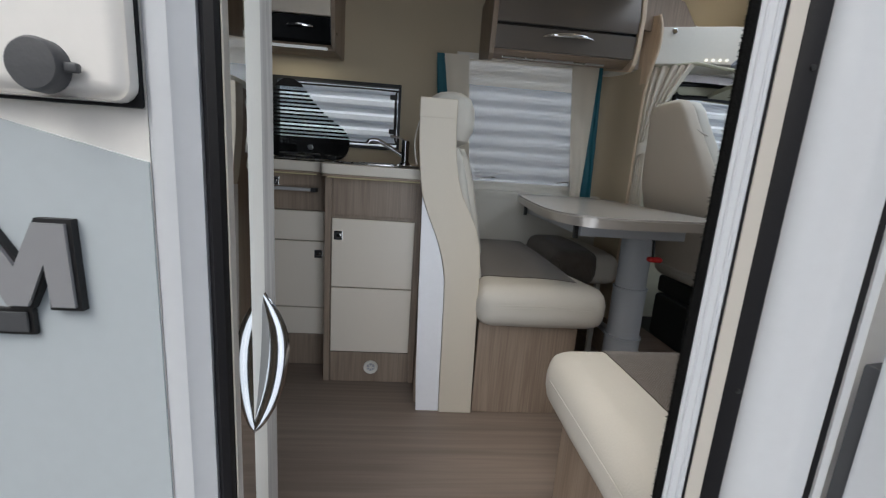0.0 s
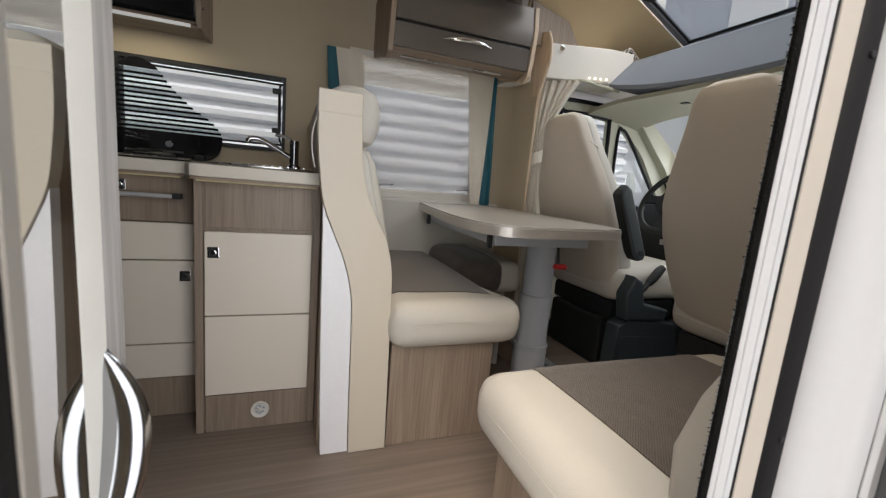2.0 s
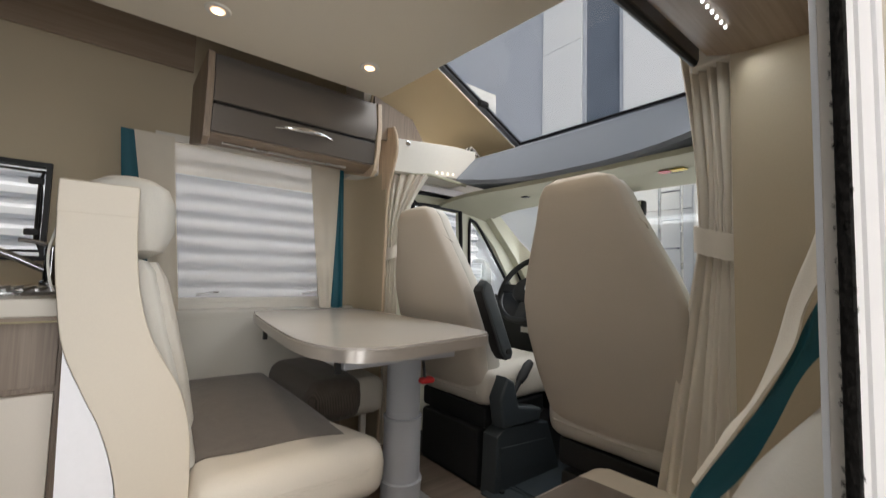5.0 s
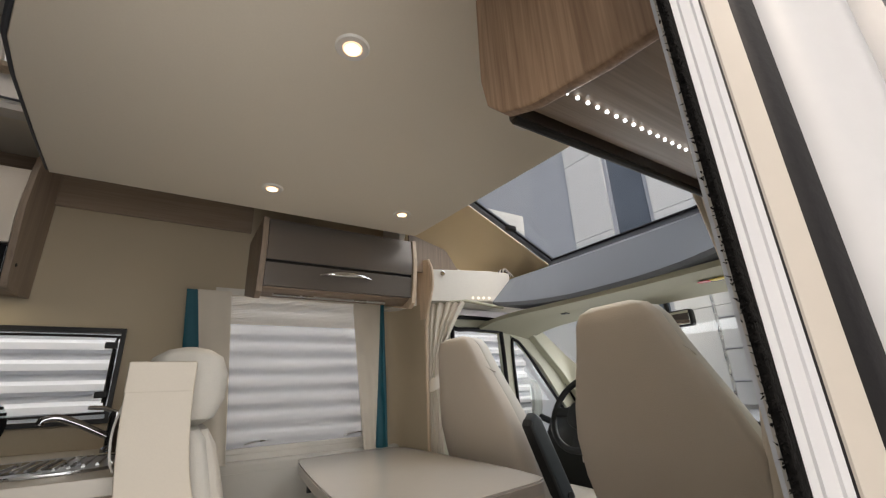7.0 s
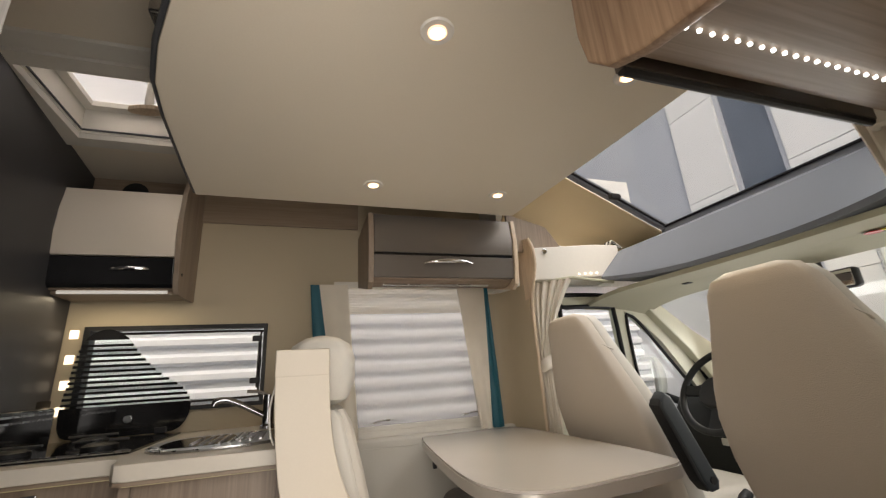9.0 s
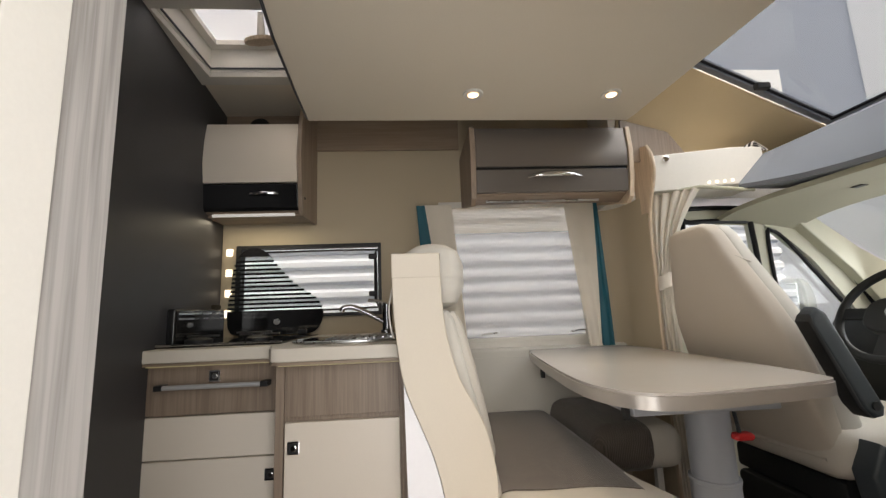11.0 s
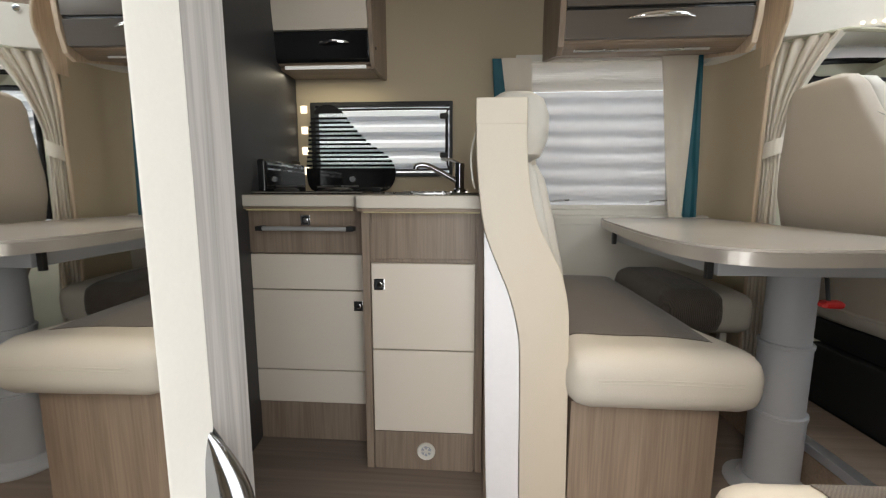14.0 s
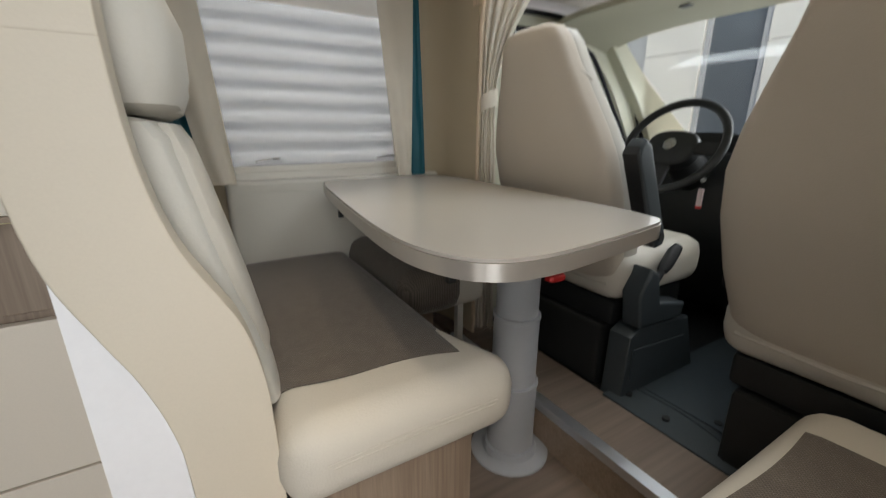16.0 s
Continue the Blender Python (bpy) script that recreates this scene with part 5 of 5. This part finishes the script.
# cab shell: doors, pillars, windscreen, headliner
YD = 2.29
def cab_door(y, out, n):
    d = thing("door_%d" % n, "cab door with ivory trim and black framed glass", "door", kind="structure")
    o = y + out * 0.05
    a, b = min(y, o), max(y, o)
    bm = boxes((1.40, 2.75, a, b, -0.3, 0.80), (1.40, 1.62, a, b, 0.80, 1.48))
    part("panel", bm, PILLAR, d, smooth=0)
    part("upper_rail", prism([(1.62, 1.40), (1.96, 1.40), (2.10, 1.35), (2.26, 1.20), (2.44, 0.95), (2.6, 0.80), (2.72, 0.80), (2.55, 1.05), (2.38, 1.28), (2.16, 1.46), (1.62, 1.48)], 1, a, b), PILLAR, d)
    part("quarter_post", prism([(1.975, 1.40), (2.035, 1.385), (2.06, 0.80), (2.0, 0.80)], 1, a, b), PILLAR, d)
    part("window_seal", tube(smooth_line([(1.62, y - out * 0.004, 0.82), (1.62, y - out * 0.004, 1.36), (1.66, y - out * 0.004, 1.395), (1.93, y - out * 0.004, 1.395), (1.965, y - out * 0.004, 1.36), (1.985, y - out * 0.004, 0.82)], 4), 0.012, 8), RUBBER, d)
    part("quarter_seal", tube(smooth_line([(2.055, y - out * 0.004, 0.82), (2.04, y - out * 0.004, 1.30), (2.07, y - out * 0.004, 1.345), (2.13, y - out * 0.004, 1.30), (2.24, y - out * 0.004, 1.16), (2.40, y - out * 0.004, 0.95), (2.45, y - out * 0.004, 0.84)], 4), 0.009, 8), RUBBER, d)
    part("door_seal", tube(smooth_line([(1.45, y - out * 0.012, 1.42), (1.66, y - out * 0.012, 1.46), (1.98, y - out * 0.012, 1.455), (2.16, y - out * 0.012, 1.405), (2.32, y - out * 0.012, 1.27), (2.52, y - out * 0.012, 0.98), (2.60, y - out * 0.012, 0.80)], 5), 0.011, 8), RUBBER, d)
    part("pane", prism([(1.62, 0.80), (1.62, 1.40), (1.96, 1.40), (2.10, 1.35), (2.26, 1.20), (2.44, 0.95), (2.6, 0.80)], 1, y + out * 0.022, y + out * 0.026), PANE, d).visible_shadow = False
    mr = thing("wing_mirror", "white wing mirror outside the cab door", "mirror", "wing mirrors")
    part("housing", loft([((2.30 + dx, y + out * 0.20, 1.0), 0.085 * k, 0.13 * k, (0, 1, 0), (0, 0, 1)) for dx, k in ((0.0, 0.9), (0.01, 1.0), (0.05, 0.95), (0.09, 0.6))], 20, 3.0), SKIN_WHITE, mr)
    part("glass", box(2.285, 2.298, min(y + out * 0.14, y + out * 0.265), max(y + out * 0.14, y + out * 0.265), 0.90, 1.10, 0.004), MIRROR, mr)
    part("arm", tube([(2.34, y + out * 0.13, 0.90), (2.36, y + out * 0.055, 0.87)], 0.02, 8), BLACK, mr)


cab_door(YD, 1, 1)
cab_door(0.655, -1, 2)
WT, WB = 2.16, 2.98
for y0, y1, n in ((2.235, 2.30, 1), (0.648, 0.71, 2)):
    solid("pillar_%d" % n, prism([(WT - 0.06, 1.44), (WT + 0.04, 1.44), (2.45, 1.25), (WB, 0.93), (WB, 0.80), (2.64, 0.82), (2.40, 1.14), (2.20, 1.34)], 1, y0, y1, 0.012), PILLAR, "ivory windscreen pillar trim", kind="structure")
ws = thing("window_3", "wide sloping windscreen", "window", kind="structure")
part("pane", prism([(WT + 0.02, 1.43), (WT + 0.026, 1.432), (WB, 0.942), (WB - 0.006, 0.94)], 1, 0.70, 2.245), PANE, ws).visible_shadow = False
part("edge_band", tube([(WT + 0.03, 0.71, 1.425), (WT + 0.03, 2.24, 1.425)], 0.010, 8), RUBBER, ws)
solid("wall_bulkhead", boxes((WB - 0.03, WB + 0.05, 0.55, 2.4, -0.35, 0.94)), CAB_BLACK, "dark cab bulkhead", kind="structure", smooth=0)

def headliner(u, v):
    x = 1.80 + 0.40 * u
    y = 0.62 + 1.70 * v
    e = abs(2 * v - 1)
    return (x, y, 1.478 - 0.046 * u + 0.012 * math.sin(math.pi * u) - 0.07 * e ** 5 - 0.036 * (1 - u) * (1 - e ** 2.5))
solid("ceiling_cab", sheet(headliner, 10, 24, 0.02), HEADLINER, "pale fabric headliner above the cab", kind="structure")
for cy, n in ((1.83, 1), (1.10, 2)):
    sv = thing("sun_visor", "folded pale sun visor above the windscreen", "sun visor", "sun visors")
    part("flap", prism([(1.965, 1.452), (2.145, 1.432), (2.147, 1.415), (1.967, 1.432)], 1, cy - 0.215, cy + 0.215, 0.006), HEADLINER, sv)
    part("hinge", tube([(2.145, cy - 0.2, 1.425), (2.145, cy + 0.2, 1.425)], 0.007, 8), BLACK, sv)
    part("clip", box(2.0, 2.03, cy - 0.02, cy + 0.02, 1.424, 1.434, 0.003), BLACK, sv)
warn = thing("warning_sticker", "round red and yellow warning sticker on the visor", "sticker")
part("red_disc", turned([(0.022, 0), (0.022, 0.002)], 0, 0, 20), RED, warn).matrix_basis = pose(1.985, 1.13, 1.4255, 180, 0, 0)
part("yellow_field", box(1.968, 2.003, 1.055, 1.105, 1.4225, 1.4255), YELLOW, warn)
rv = thing("rear_view_mirror", "black framed rear-view mirror", "mirror")
part("housing", box(2.20, 2.24, 1.31, 1.53, 1.30, 1.375, 0.015, 3), BLACK, rv)
part("glass", box(2.196, 2.2, 1.32, 1.52, 1.308, 1.367, 0.003), MIRROR, rv)
part("stem", tube([(2.22, 1.42, 1.37), (2.215, 1.42, 1.42)], 0.010, 8), BLACK, rv)

# front roof: grey shelf beam, pale end panel, skylight and its lining
def roof_beam():
    """Moulded beam whose lower lip dips and bows forward in the middle."""
    prof = [(1.705, 1.482, 1.0), (1.70, 1.50, 1.0), (1.835, 1.635, 0.15), (1.87, 1.648, 0.1), (2.17, 1.735, 0.0), (2.19, 1.70, 0.0), (2.19, 1.48, 0.6), (1.9, 1.478, 1.0)]
    bm = bmesh.new()
    rings = []
    for k in range(21):
        v = k / 20
        m = 1 - abs(2 * v - 1) ** 2.5
        rings.append([bm.verts.new((x + 0.09 * m * g * (x < 1.85), 0.80 + 1.22 * v, z - 0.042 * m * g)) for x, z, g in prof])
    for r0, r1 in zip(rings, rings[1:]):
        for a in range(8):
            bm.faces.new((r0[a], r0[(a + 1) % 8], r1[(a + 1) % 8], r1[a]))
    bm.faces.new(rings[0][::-1])
    bm.faces.new(rings[-1])
    solid("trim_roof_beam", bm, SHELF_GREY, "grey moulded roof beam below the skylight", kind="structure", smooth=30)


roof_beam()
def end_panel(y, inn, n):
    solid("trim_shelf_end_%d" % n, prism([(1.392, y, ), (1.70, y - inn * 0.095), (1.83, y - inn * 0.10), (1.83, y + inn * 0.10), (1.392, y + inn * 0.12)], 2, 1.502, 1.668, 0.008), SHELF_WHITE, "pale moulded panel above the cab door", kind="structure")
end_panel(2.12, 1, 1)
end_panel(0.82, -1, 2)
lk = thing("lock", "small round chrome lock on the shelf panel", "lock")
part("barrel", turned([(0.013, 0), (0.013, 0.004), (0.009, 0.006)], 0, 0, 18), CHROME, lk).matrix_basis = pose(1.452, 2.098, 1.645, 90, 0, -17)
for k in range(4):
    dl = thing("map_light", "tiny white light in the shelf panel", "light", "row of tiny shelf lights")
    part("lens", turned([(0.006, 0), (0.006, 0.003)], 0, 0, 10), LED_WARM, dl).matrix_basis = pose(1.60 + 0.028 * k, 2.052 - 0.0085 * k, 1.520, 90, 0, -17)
SX0, SZ0, SX1, SZ1 = 1.36, 2.133, 2.155, 1.756
def slope(x):
    return SZ0 + (SZ1 - SZ0) * (x - SX0) / (SX1 - SX0)
sk = thing("skylight", "large tinted panoramic skylight over the cab", "skylight", kind="structure")
part("pane", prism([(SX0, SZ0 + 0.03), (SX0, SZ0 + 0.036), (SX1 + 0.02, slope(SX1 + 0.02) + 0.036), (SX1 + 0.02, slope(SX1 + 0.02) + 0.03)], 1, 0.93, 2.01), PANE_SKY, sk).visible_shadow = False
for y in (0.925, 2.005):
    part("side_frame", prism([(SX0, SZ0), (SX0, SZ0 + 0.04), (SX1 + 0.03, SZ1 + 0.026), (SX1 + 0.03, SZ1 - 0.014)], 1, y - 0.016, y + 0.016, 0.004), SHELF_GREY, sk)
    part("side_seal", tube([(SX0, y - math.copysign(0.018, y - 1.4), SZ0 + 0.016), (SX1, y - math.copysign(0.018, y - 1.4), SZ1 + 0.016)], 0.007, 6), RUBBER, sk)
part("front_frame", box(SX1 - 0.012, SX1 + 0.03, 0.91, 2.02, SZ1 - 0.02, SZ1 + 0.02, 0.004), SHELF_GREY, sk)
part("front_seal", tube([(SX1 - 0.014, 0.93, SZ1 + 0.018), (SX1 - 0.014, 2.0, SZ1 + 0.018)], 0.007, 6), RUBBER, sk)
lt = part("latch", box(1.80, 1.86, 1.955, 1.985, slope(1.83) - 0.012, slope(1.83) + 0.016, 0.006), BLACK, sk)
def lining(side):
    """Sand-coloured lining from the skylight's edge down to the shelf."""
    def at(u, v):
        x = 1.30 + 0.90 * u
        top = Vector((x, 1.475 + side * 0.545, min(slope(x), 2.12) - 0.004))
        low = Vector((x, 1.475 + side * 0.80, 1.66))
        p = low.lerp(top, v)
        p.y += side * 0.05 * math.sin(math.pi * v)
        return p
    return at
solid("ceiling_lining_far", sheet(lining(1), 12, 10, 0.012), ROOFLINE, "sand-coloured roof lining beside the skylight", kind="structure")
solid("ceiling_lining_near", sheet(lining(-1), 12, 10, 0.012), ROOFLINE, "sand-coloured roof lining beside the skylight", kind="structure")
solid("wall_overcab_side", prism([(1.30, 1.66), (1.62, 1.66), (1.52, 1.80), (1.30, 1.86)], 1, 2.165, 2.18), WOOD_V, "wood-look side panel in the over-cab shelf", kind="structure")
solid("roof_cab", boxes((1.28, 2.2, 2.24, 2.49, 1.50, 2.16), (1.28, 2.2, 0.44, 0.70, 1.50, 2.16), (1.28, 1.362, 0.70, 2.24, 2.135, 2.18)), SKIN_WHITE, "white outer roof edges over the cab", kind="structure", smooth=0)
solid("roof_nose", boxes((2.192, 2.26, 0.44, 2.49, 1.46, 1.80)), SKIN_WHITE, "white outer roof nose over the windscreen", kind="structure", smooth=0)
solid("roof", boxes((HX1 + 0.02, 1.32, YS, 2.49, ROOF + 0.001, ROOF + 0.03), (-2.04, HX0 - 0.02, YS, 2.49, ROOF + 0.001, ROOF + 0.03), (HX0 - 0.02, HX1 + 0.02, YS, HY0 - 0.02, ROOF + 0.001, ROOF + 0.03), (HX0 - 0.02, HX1 + 0.02, HY1 + 0.02, 2.49, ROOF + 0.001, ROOF + 0.03)), SKIN_WHITE, "white outer roof skin", kind="structure", smooth=0)
ar = thing("cable_bundle", "small tangle of white and dark cable on the shelf", "cable")
for k in range(4):
    part("loop", tube(smooth_line([(1.80 + 0.012 * k, 2.08, 1.672), (1.83, 2.09 - 0.01 * k, 1.70), (1.87, 2.085, 1.695 + 0.004 * k), (1.89 + 0.008 * k, 2.08, 1.672)], 5), 0.005, 6), SHELF_WHITE if k % 2 else BLACK, ar)


def cab_curtain(name, x0, y0, x1, y1, z_tie, top, tie_r, bulge, low_w):
    """A gathered curtain on a rail, held in by a tie-back."""
    c = thing(name, "gathered linen cab curtain held by a tie-back", "curtain", "cab curtains")
    a, b = Vector((x0, y0, 0)), Vector((x1, y1, 0))
    along = (b - a).normalized()
    out = Vector((along.y, -along.x, 0))
    wmax = (b - a).length
    low = CABFL + 0.02
    def at(u, v):
        z = low + (top - low) * v
        t = (z - z_tie) / (top - z_tie) if z > z_tie else (z_tie - z) / (z_tie - low)
        w = tie_r + ((wmax if z > z_tie else low_w) - tie_r) * min(1.0, abs(t)) ** (1.8 if z > z_tie else 0.9)
        fold = 0.012 * (0.35 + 0.65 * min(1, abs(t) * 1.6)) * math.sin(u * 2 * math.pi * 5.5 + 1.5 * v + 0.8 * math.sin(u * 7)) + 0.004 * math.sin(u * 23 + 6 * v) + 0.003 * math.sin(u * 61 - 5 * v)
        p = a + along * (w * u)
        p += out * (fold + bulge * math.sin(math.pi * min(1, abs(t))) * 0.3)
        return (p.x, p.y, z)
    part("cloth", sheet(at, 66, 40, 0.003), CURTAIN, c)
    mid = a + along * (tie_r * 0.5)
    pts = [(mid + along * (tie_r * 0.62 * math.cos(t)) + out * (0.032 * math.sin(t))) for t in [2 * math.pi * k / 20 for k in range(21)]]
    part("tie_back", sheet(lambda u, v: (pts[round(u * 20)].x, pts[round(u * 20)].y, z_tie - 0.03 + 0.06 * v + 0.015 * math.cos(u * 6.28)), 20, 2, 0.004), CURTAIN, c)


cab_curtain("cab_curtain", 1.402, 2.178, 1.548, 2.045, 1.11, 1.497, 0.055, 0.02, 0.075)
cab_curtain("cab_curtain", 1.408, 0.735, 1.44, 0.865, 1.095, 1.66, 0.085, 0.02, 0.24)
solid("trim_curtain_rail", tube([(1.398, 2.185, 1.500), (1.55, 2.045, 1.500), (1.75, 2.0, 1.47)], 0.008, 8), HEADLINER, "pale curtain rail", kind="structure")
solid("wall_near_partition", prism([(1.34, YN - 0.002), (1.345, 0.62), (1.36, 0.70), (1.385, 0.738), (1.40, 0.735), (1.40, YN - 0.002)], 2, CABFL, 1.78), WALL, "cream partition beside the passenger seat", kind="structure")

# ---- entrance: door frame, outer skin, open door ----
def frame_leg(points, z0, z1, material, name, label, bevel=0.003):
    solid(name, prism(points, 2, z0, z1, bevel), material, label, kind="structure")


Z0, Z1 = GROUND + 0.36, DTOP
frame_leg([(0.5785, 0.4805), (0.5785, 0.4705), (0.5935, 0.4622), (0.5960, 0.4640), (0.5960, 0.4805)], Z0, Z1, FRAME_WHITE, "trim_door_jamb", "white grooved door jamb profile")
for dx, dy in ((0.5830, 0.4681), (0.5900, 0.4642)):
    solid("trim_groove", tube([(dx, dy, Z0), (dx, dy, Z1)], 0.0014, 6), FRAME_WHITE, "fine rib on the door jamb", kind="structure")
frame_leg([(0.5675, 0.4735), (0.5675, 0.4695), (0.578, 0.4700), (0.578, 0.4735)], Z0, Z1, FUZZ, "trim_brush_seal", "black brush seal along the door jamb", 0.0015)
frame_leg([(0.577, 0.4780), (0.577, 0.4738), (0.6115, 0.4808), (0.6115, 0.484), (0.60, 0.484)], Z0, Z1, FRAME_CREAM, "trim_inner_frame", "cream inner door trim", 0.001)
frame_leg([(0.5964, 0.4805), (0.5964, 0.4645), (0.5980, 0.4625), (0.5980, 0.4805)], Z0, Z1, RUBBER, "trim_jamb_seal", "thin black seal line", 0.0)
frame_leg([(0.5984, 0.4805), (0.5984, 0.4615), (0.6030, 0.4580), (0.6075, 0.4530), (0.6075, 0.4805)], Z0, Z1, FRAME_CREAM, "trim_jamb_cream", "cream inner door jamb", 0.0015)
frame_leg([(0.6080, 0.4785), (0.6080, 0.4530), (0.6120, 0.4485), (0.6225, 0.4460), (0.6250, 0.4480), (0.6250, 0.4785)], Z0, Z1, RUBBER, "trim_jamb_rubber", "broad black rubber door seal", 0.002)
frame_leg([(0.6255, 0.4785), (0.6255, 0.4470), (0.6330, 0.4350), (0.6440, 0.4290), (0.6550, 0.4265), (0.6600, 0.4215), (0.6680, 0.4185), (0.6860, 0.4185), (0.6920, 0.4245), (0.6935, 0.4785)], Z0, Z1 + 0.03, FRAME_WHITE, "trim_frame_right", "white outer door frame", 0.002)
frame_leg([(0.694, 0.4785), (0.694, 0.4270), (0.6985, 0.4225), (0.7020, 0.4260), (0.7020, 0.4785)], Z0, Z1 + 0.02, RUBBER, "trim_outer_seal", "black outer door gasket", 0.001)
frame_leg([(0.7025, 0.4785), (0.7025, 0.4230), (0.7080, 0.4200), (0.7135, YS - 0.0085), (0.7135, 0.4785)], Z0, Z1 + 0.03, FRAME_WHITE, "trim_frame_outer_lip", "white outer lip of the door frame", 0.001)
solid("skin_right", boxes((0.7138, 1.40, YS - 0.004, YS + 0.0055, GROUND + 0.35, ROOF)), SKIN_WHITE, "white outer side skin", kind="structure", smooth=0)
frame_leg([(0.068, 0.437), (0.076, 0.430), (0.090, 0.429), (0.094, 0.432), (0.107, 0.437), (0.1075, 0.452), (0.098, 0.456), (0.098, 0.487), (0.068, 0.487)], Z0, Z1 + 0.03, FRAME_WHITE, "trim_frame_left", "white outer door frame")
frame_leg([(0.108, 0.452), (0.108, 0.440), (0.113, 0.436), (0.120, 0.437), (0.1222, 0.441), (0.1222, 0.452)], Z0, Z1, RUBBER, "trim_rubber_left", "broad black rubber door seal", 0.003)
frame_leg([(0.1224, 0.453), (0.1224, 0.442), (0.1245, 0.442), (0.1245, 0.453)], Z0, Z1, FRAME_CREAM, "trim_cream_left", "thin cream edge inside the door seal", 0.001)
solid("trim_frame_top", box(0.06, 0.7135, 0.424, 0.487, DTOP + 0.031, DTOP + 0.075, 0.004), FRAME_WHITE, "white door frame head", kind="structure")
solid("skin_left", boxes((-2.0, 0.0678, YS - 0.004, YS + 0.0055, GROUND + 0.35, ROOF)), SKIN_WHITE, "white outer side skin", kind="structure", smooth=0)
solid("skin_decal", prism([(-2.0, -0.27), (0.0672, -0.27), (0.0672, 0.941), (-0.045, 0.968), (-0.6, 1.10), (-2.0, 1.2)], 1, YS - 0.0062, YS - 0.0042), SKIN_GREY, "silver-grey painted area on the outer skin", kind="structure", smooth=0)

em = thing("emblem", "raised grey zigzag emblem with dark outline on the outer skin", "emblem")
def zig(grow, y0, y1):
    g = grow
    z0, z1 = 0.820 - g, 0.889 + g
    pts = [(-0.078 - g, z0), (-0.078 - g, z1), (-0.056, z1), (-0.035, 0.853 + 1.5 * g), (-0.018, z1), (0.006 + g, z1), (0.008 + g, z0), (-0.010 - g, z0), (-0.0125, 0.856 - 2 * g), (-0.028, z0), (-0.044, z0), (-0.058, 0.853)]
    return prism(pts, 1, y0, y1, 0.0)
part("outline", zig(0.0035, YS - 0.013, YS - 0.0063), BLACK, em, "dark outline")
part("face", zig(0.0, YS - 0.016, YS - 0.0131), EMBLEM, em)
em2 = thing("emblem", "raised dark grey emblem bar on the outer skin", "emblem")
part("outline", box(-0.15, -0.029, YS - 0.011, YS - 0.0063, 0.793, 0.8160, 0.001), BLACK, em2)
part("face", box(-0.148, -0.0325, YS - 0.0135, YS - 0.0111, 0.796, 0.8135, 0.001), CAP_GREY, em2)

hat = thing("service_flap", "cream service flap with a grey locking cap", "service flap")
part("door", box(-0.22, 0.0655, YS - 0.022, YS - 0.0042, 0.984, 1.26, 0.014, 4), SKIN_WHITE, hat)
part("gasket", box(-0.223, 0.0675, YS - 0.008, YS - 0.0041, 0.9815, 1.263, 0.002), RUBBER, hat)
cap = part("cap", turned([(0.0185, 0), (0.0185, 0.009), (0.0165, 0.012), (0.004, 0.013)], 0, 0, 28), CAP_GREY, hat, "grey round locking cap")
cap.matrix_basis = pose(0.011, YS - 0.022, 1.004, 90)
part("tab", box(0.014, 0.027, -0.0035, 0.0035, 0.002, 0.008, 0.002), CAP_GREY, cap)

for z in (1.052, 1.060, 1.068, 1.076):
    part("faint_writing", boxes((0.008, 0.022, YS - 0.0226, YS - 0.0219, z, z + 0.0025)), FRAME_CREAM, hat, "faint grey lines of writing")
for z in (0.30, 0.75, 1.06, 1.50, 1.80):
    scr = thing("screw", "small dark screw head on the door jamb", "screw", "door jamb screws")
    part("head", turned([(0.0028, 0), (0.0028, 0.001), (0.0015, 0.0014)], 0, 0, 10), BLACK, scr).matrix_basis = pose(0.6180, 0.4468, z, 90)


def bristles():
    """Short uneven hairs along the brush seal."""
    rng = random.Random(4)
    bm = bmesh.new()
    z = 0.0
    while z < Z1 - 0.01:
        for y in (0.4700, 0.4715, 0.4730):
            ln, r = rng.uniform(0.0008, 0.0022), rng.uniform(0.0004, 0.0008)
            c = Vector((0.5677, y + rng.uniform(-0.001, 0.001), z + rng.uniform(-0.0015, 0.0015)))
            tip = bm.verts.new(c + Vector((-ln, rng.uniform(-0.0012, 0.0016), rng.uniform(-0.0015, 0.0015))))
            ring = [bm.verts.new(c + Vector((0, r * math.cos(a), r * math.sin(a)))) for a in (0.5, 2.6, 4.7)]
            for k in range(3):
                bm.faces.new((ring[k], ring[(k + 1) % 3], tip))
        z += 0.002
    solid("seal_bristles", bm, FUZZ, "short uneven black bristles of the brush seal", kind="stuff", smooth=0)


bristles()

leaf = thing("door_3", "open white entrance door leaf", "door", kind="structure")
leaf.matrix_basis = pose(0.722, 0.405, 0, 0, 0, -78)
part("panel", box(0.0, 0.50, -0.02, 0.02, FL - 0.03, DTOP, 0.006), FRAME_WHITE, leaf)
part("inner_rim", box(0.004, 0.03, 0.0201, 0.036, FL - 0.02, DTOP - 0.02, 0.004), FRAME_WHITE, leaf)
part("seal", box(0.032, 0.045, 0.0201, 0.032, FL - 0.02, DTOP - 0.02, 0.004), RUBBER, leaf)
part("hinge_cover", box(-0.014, 0.006, -0.012, 0.018, 0.55, 0.80, 0.003), CAP_GREY, leaf)
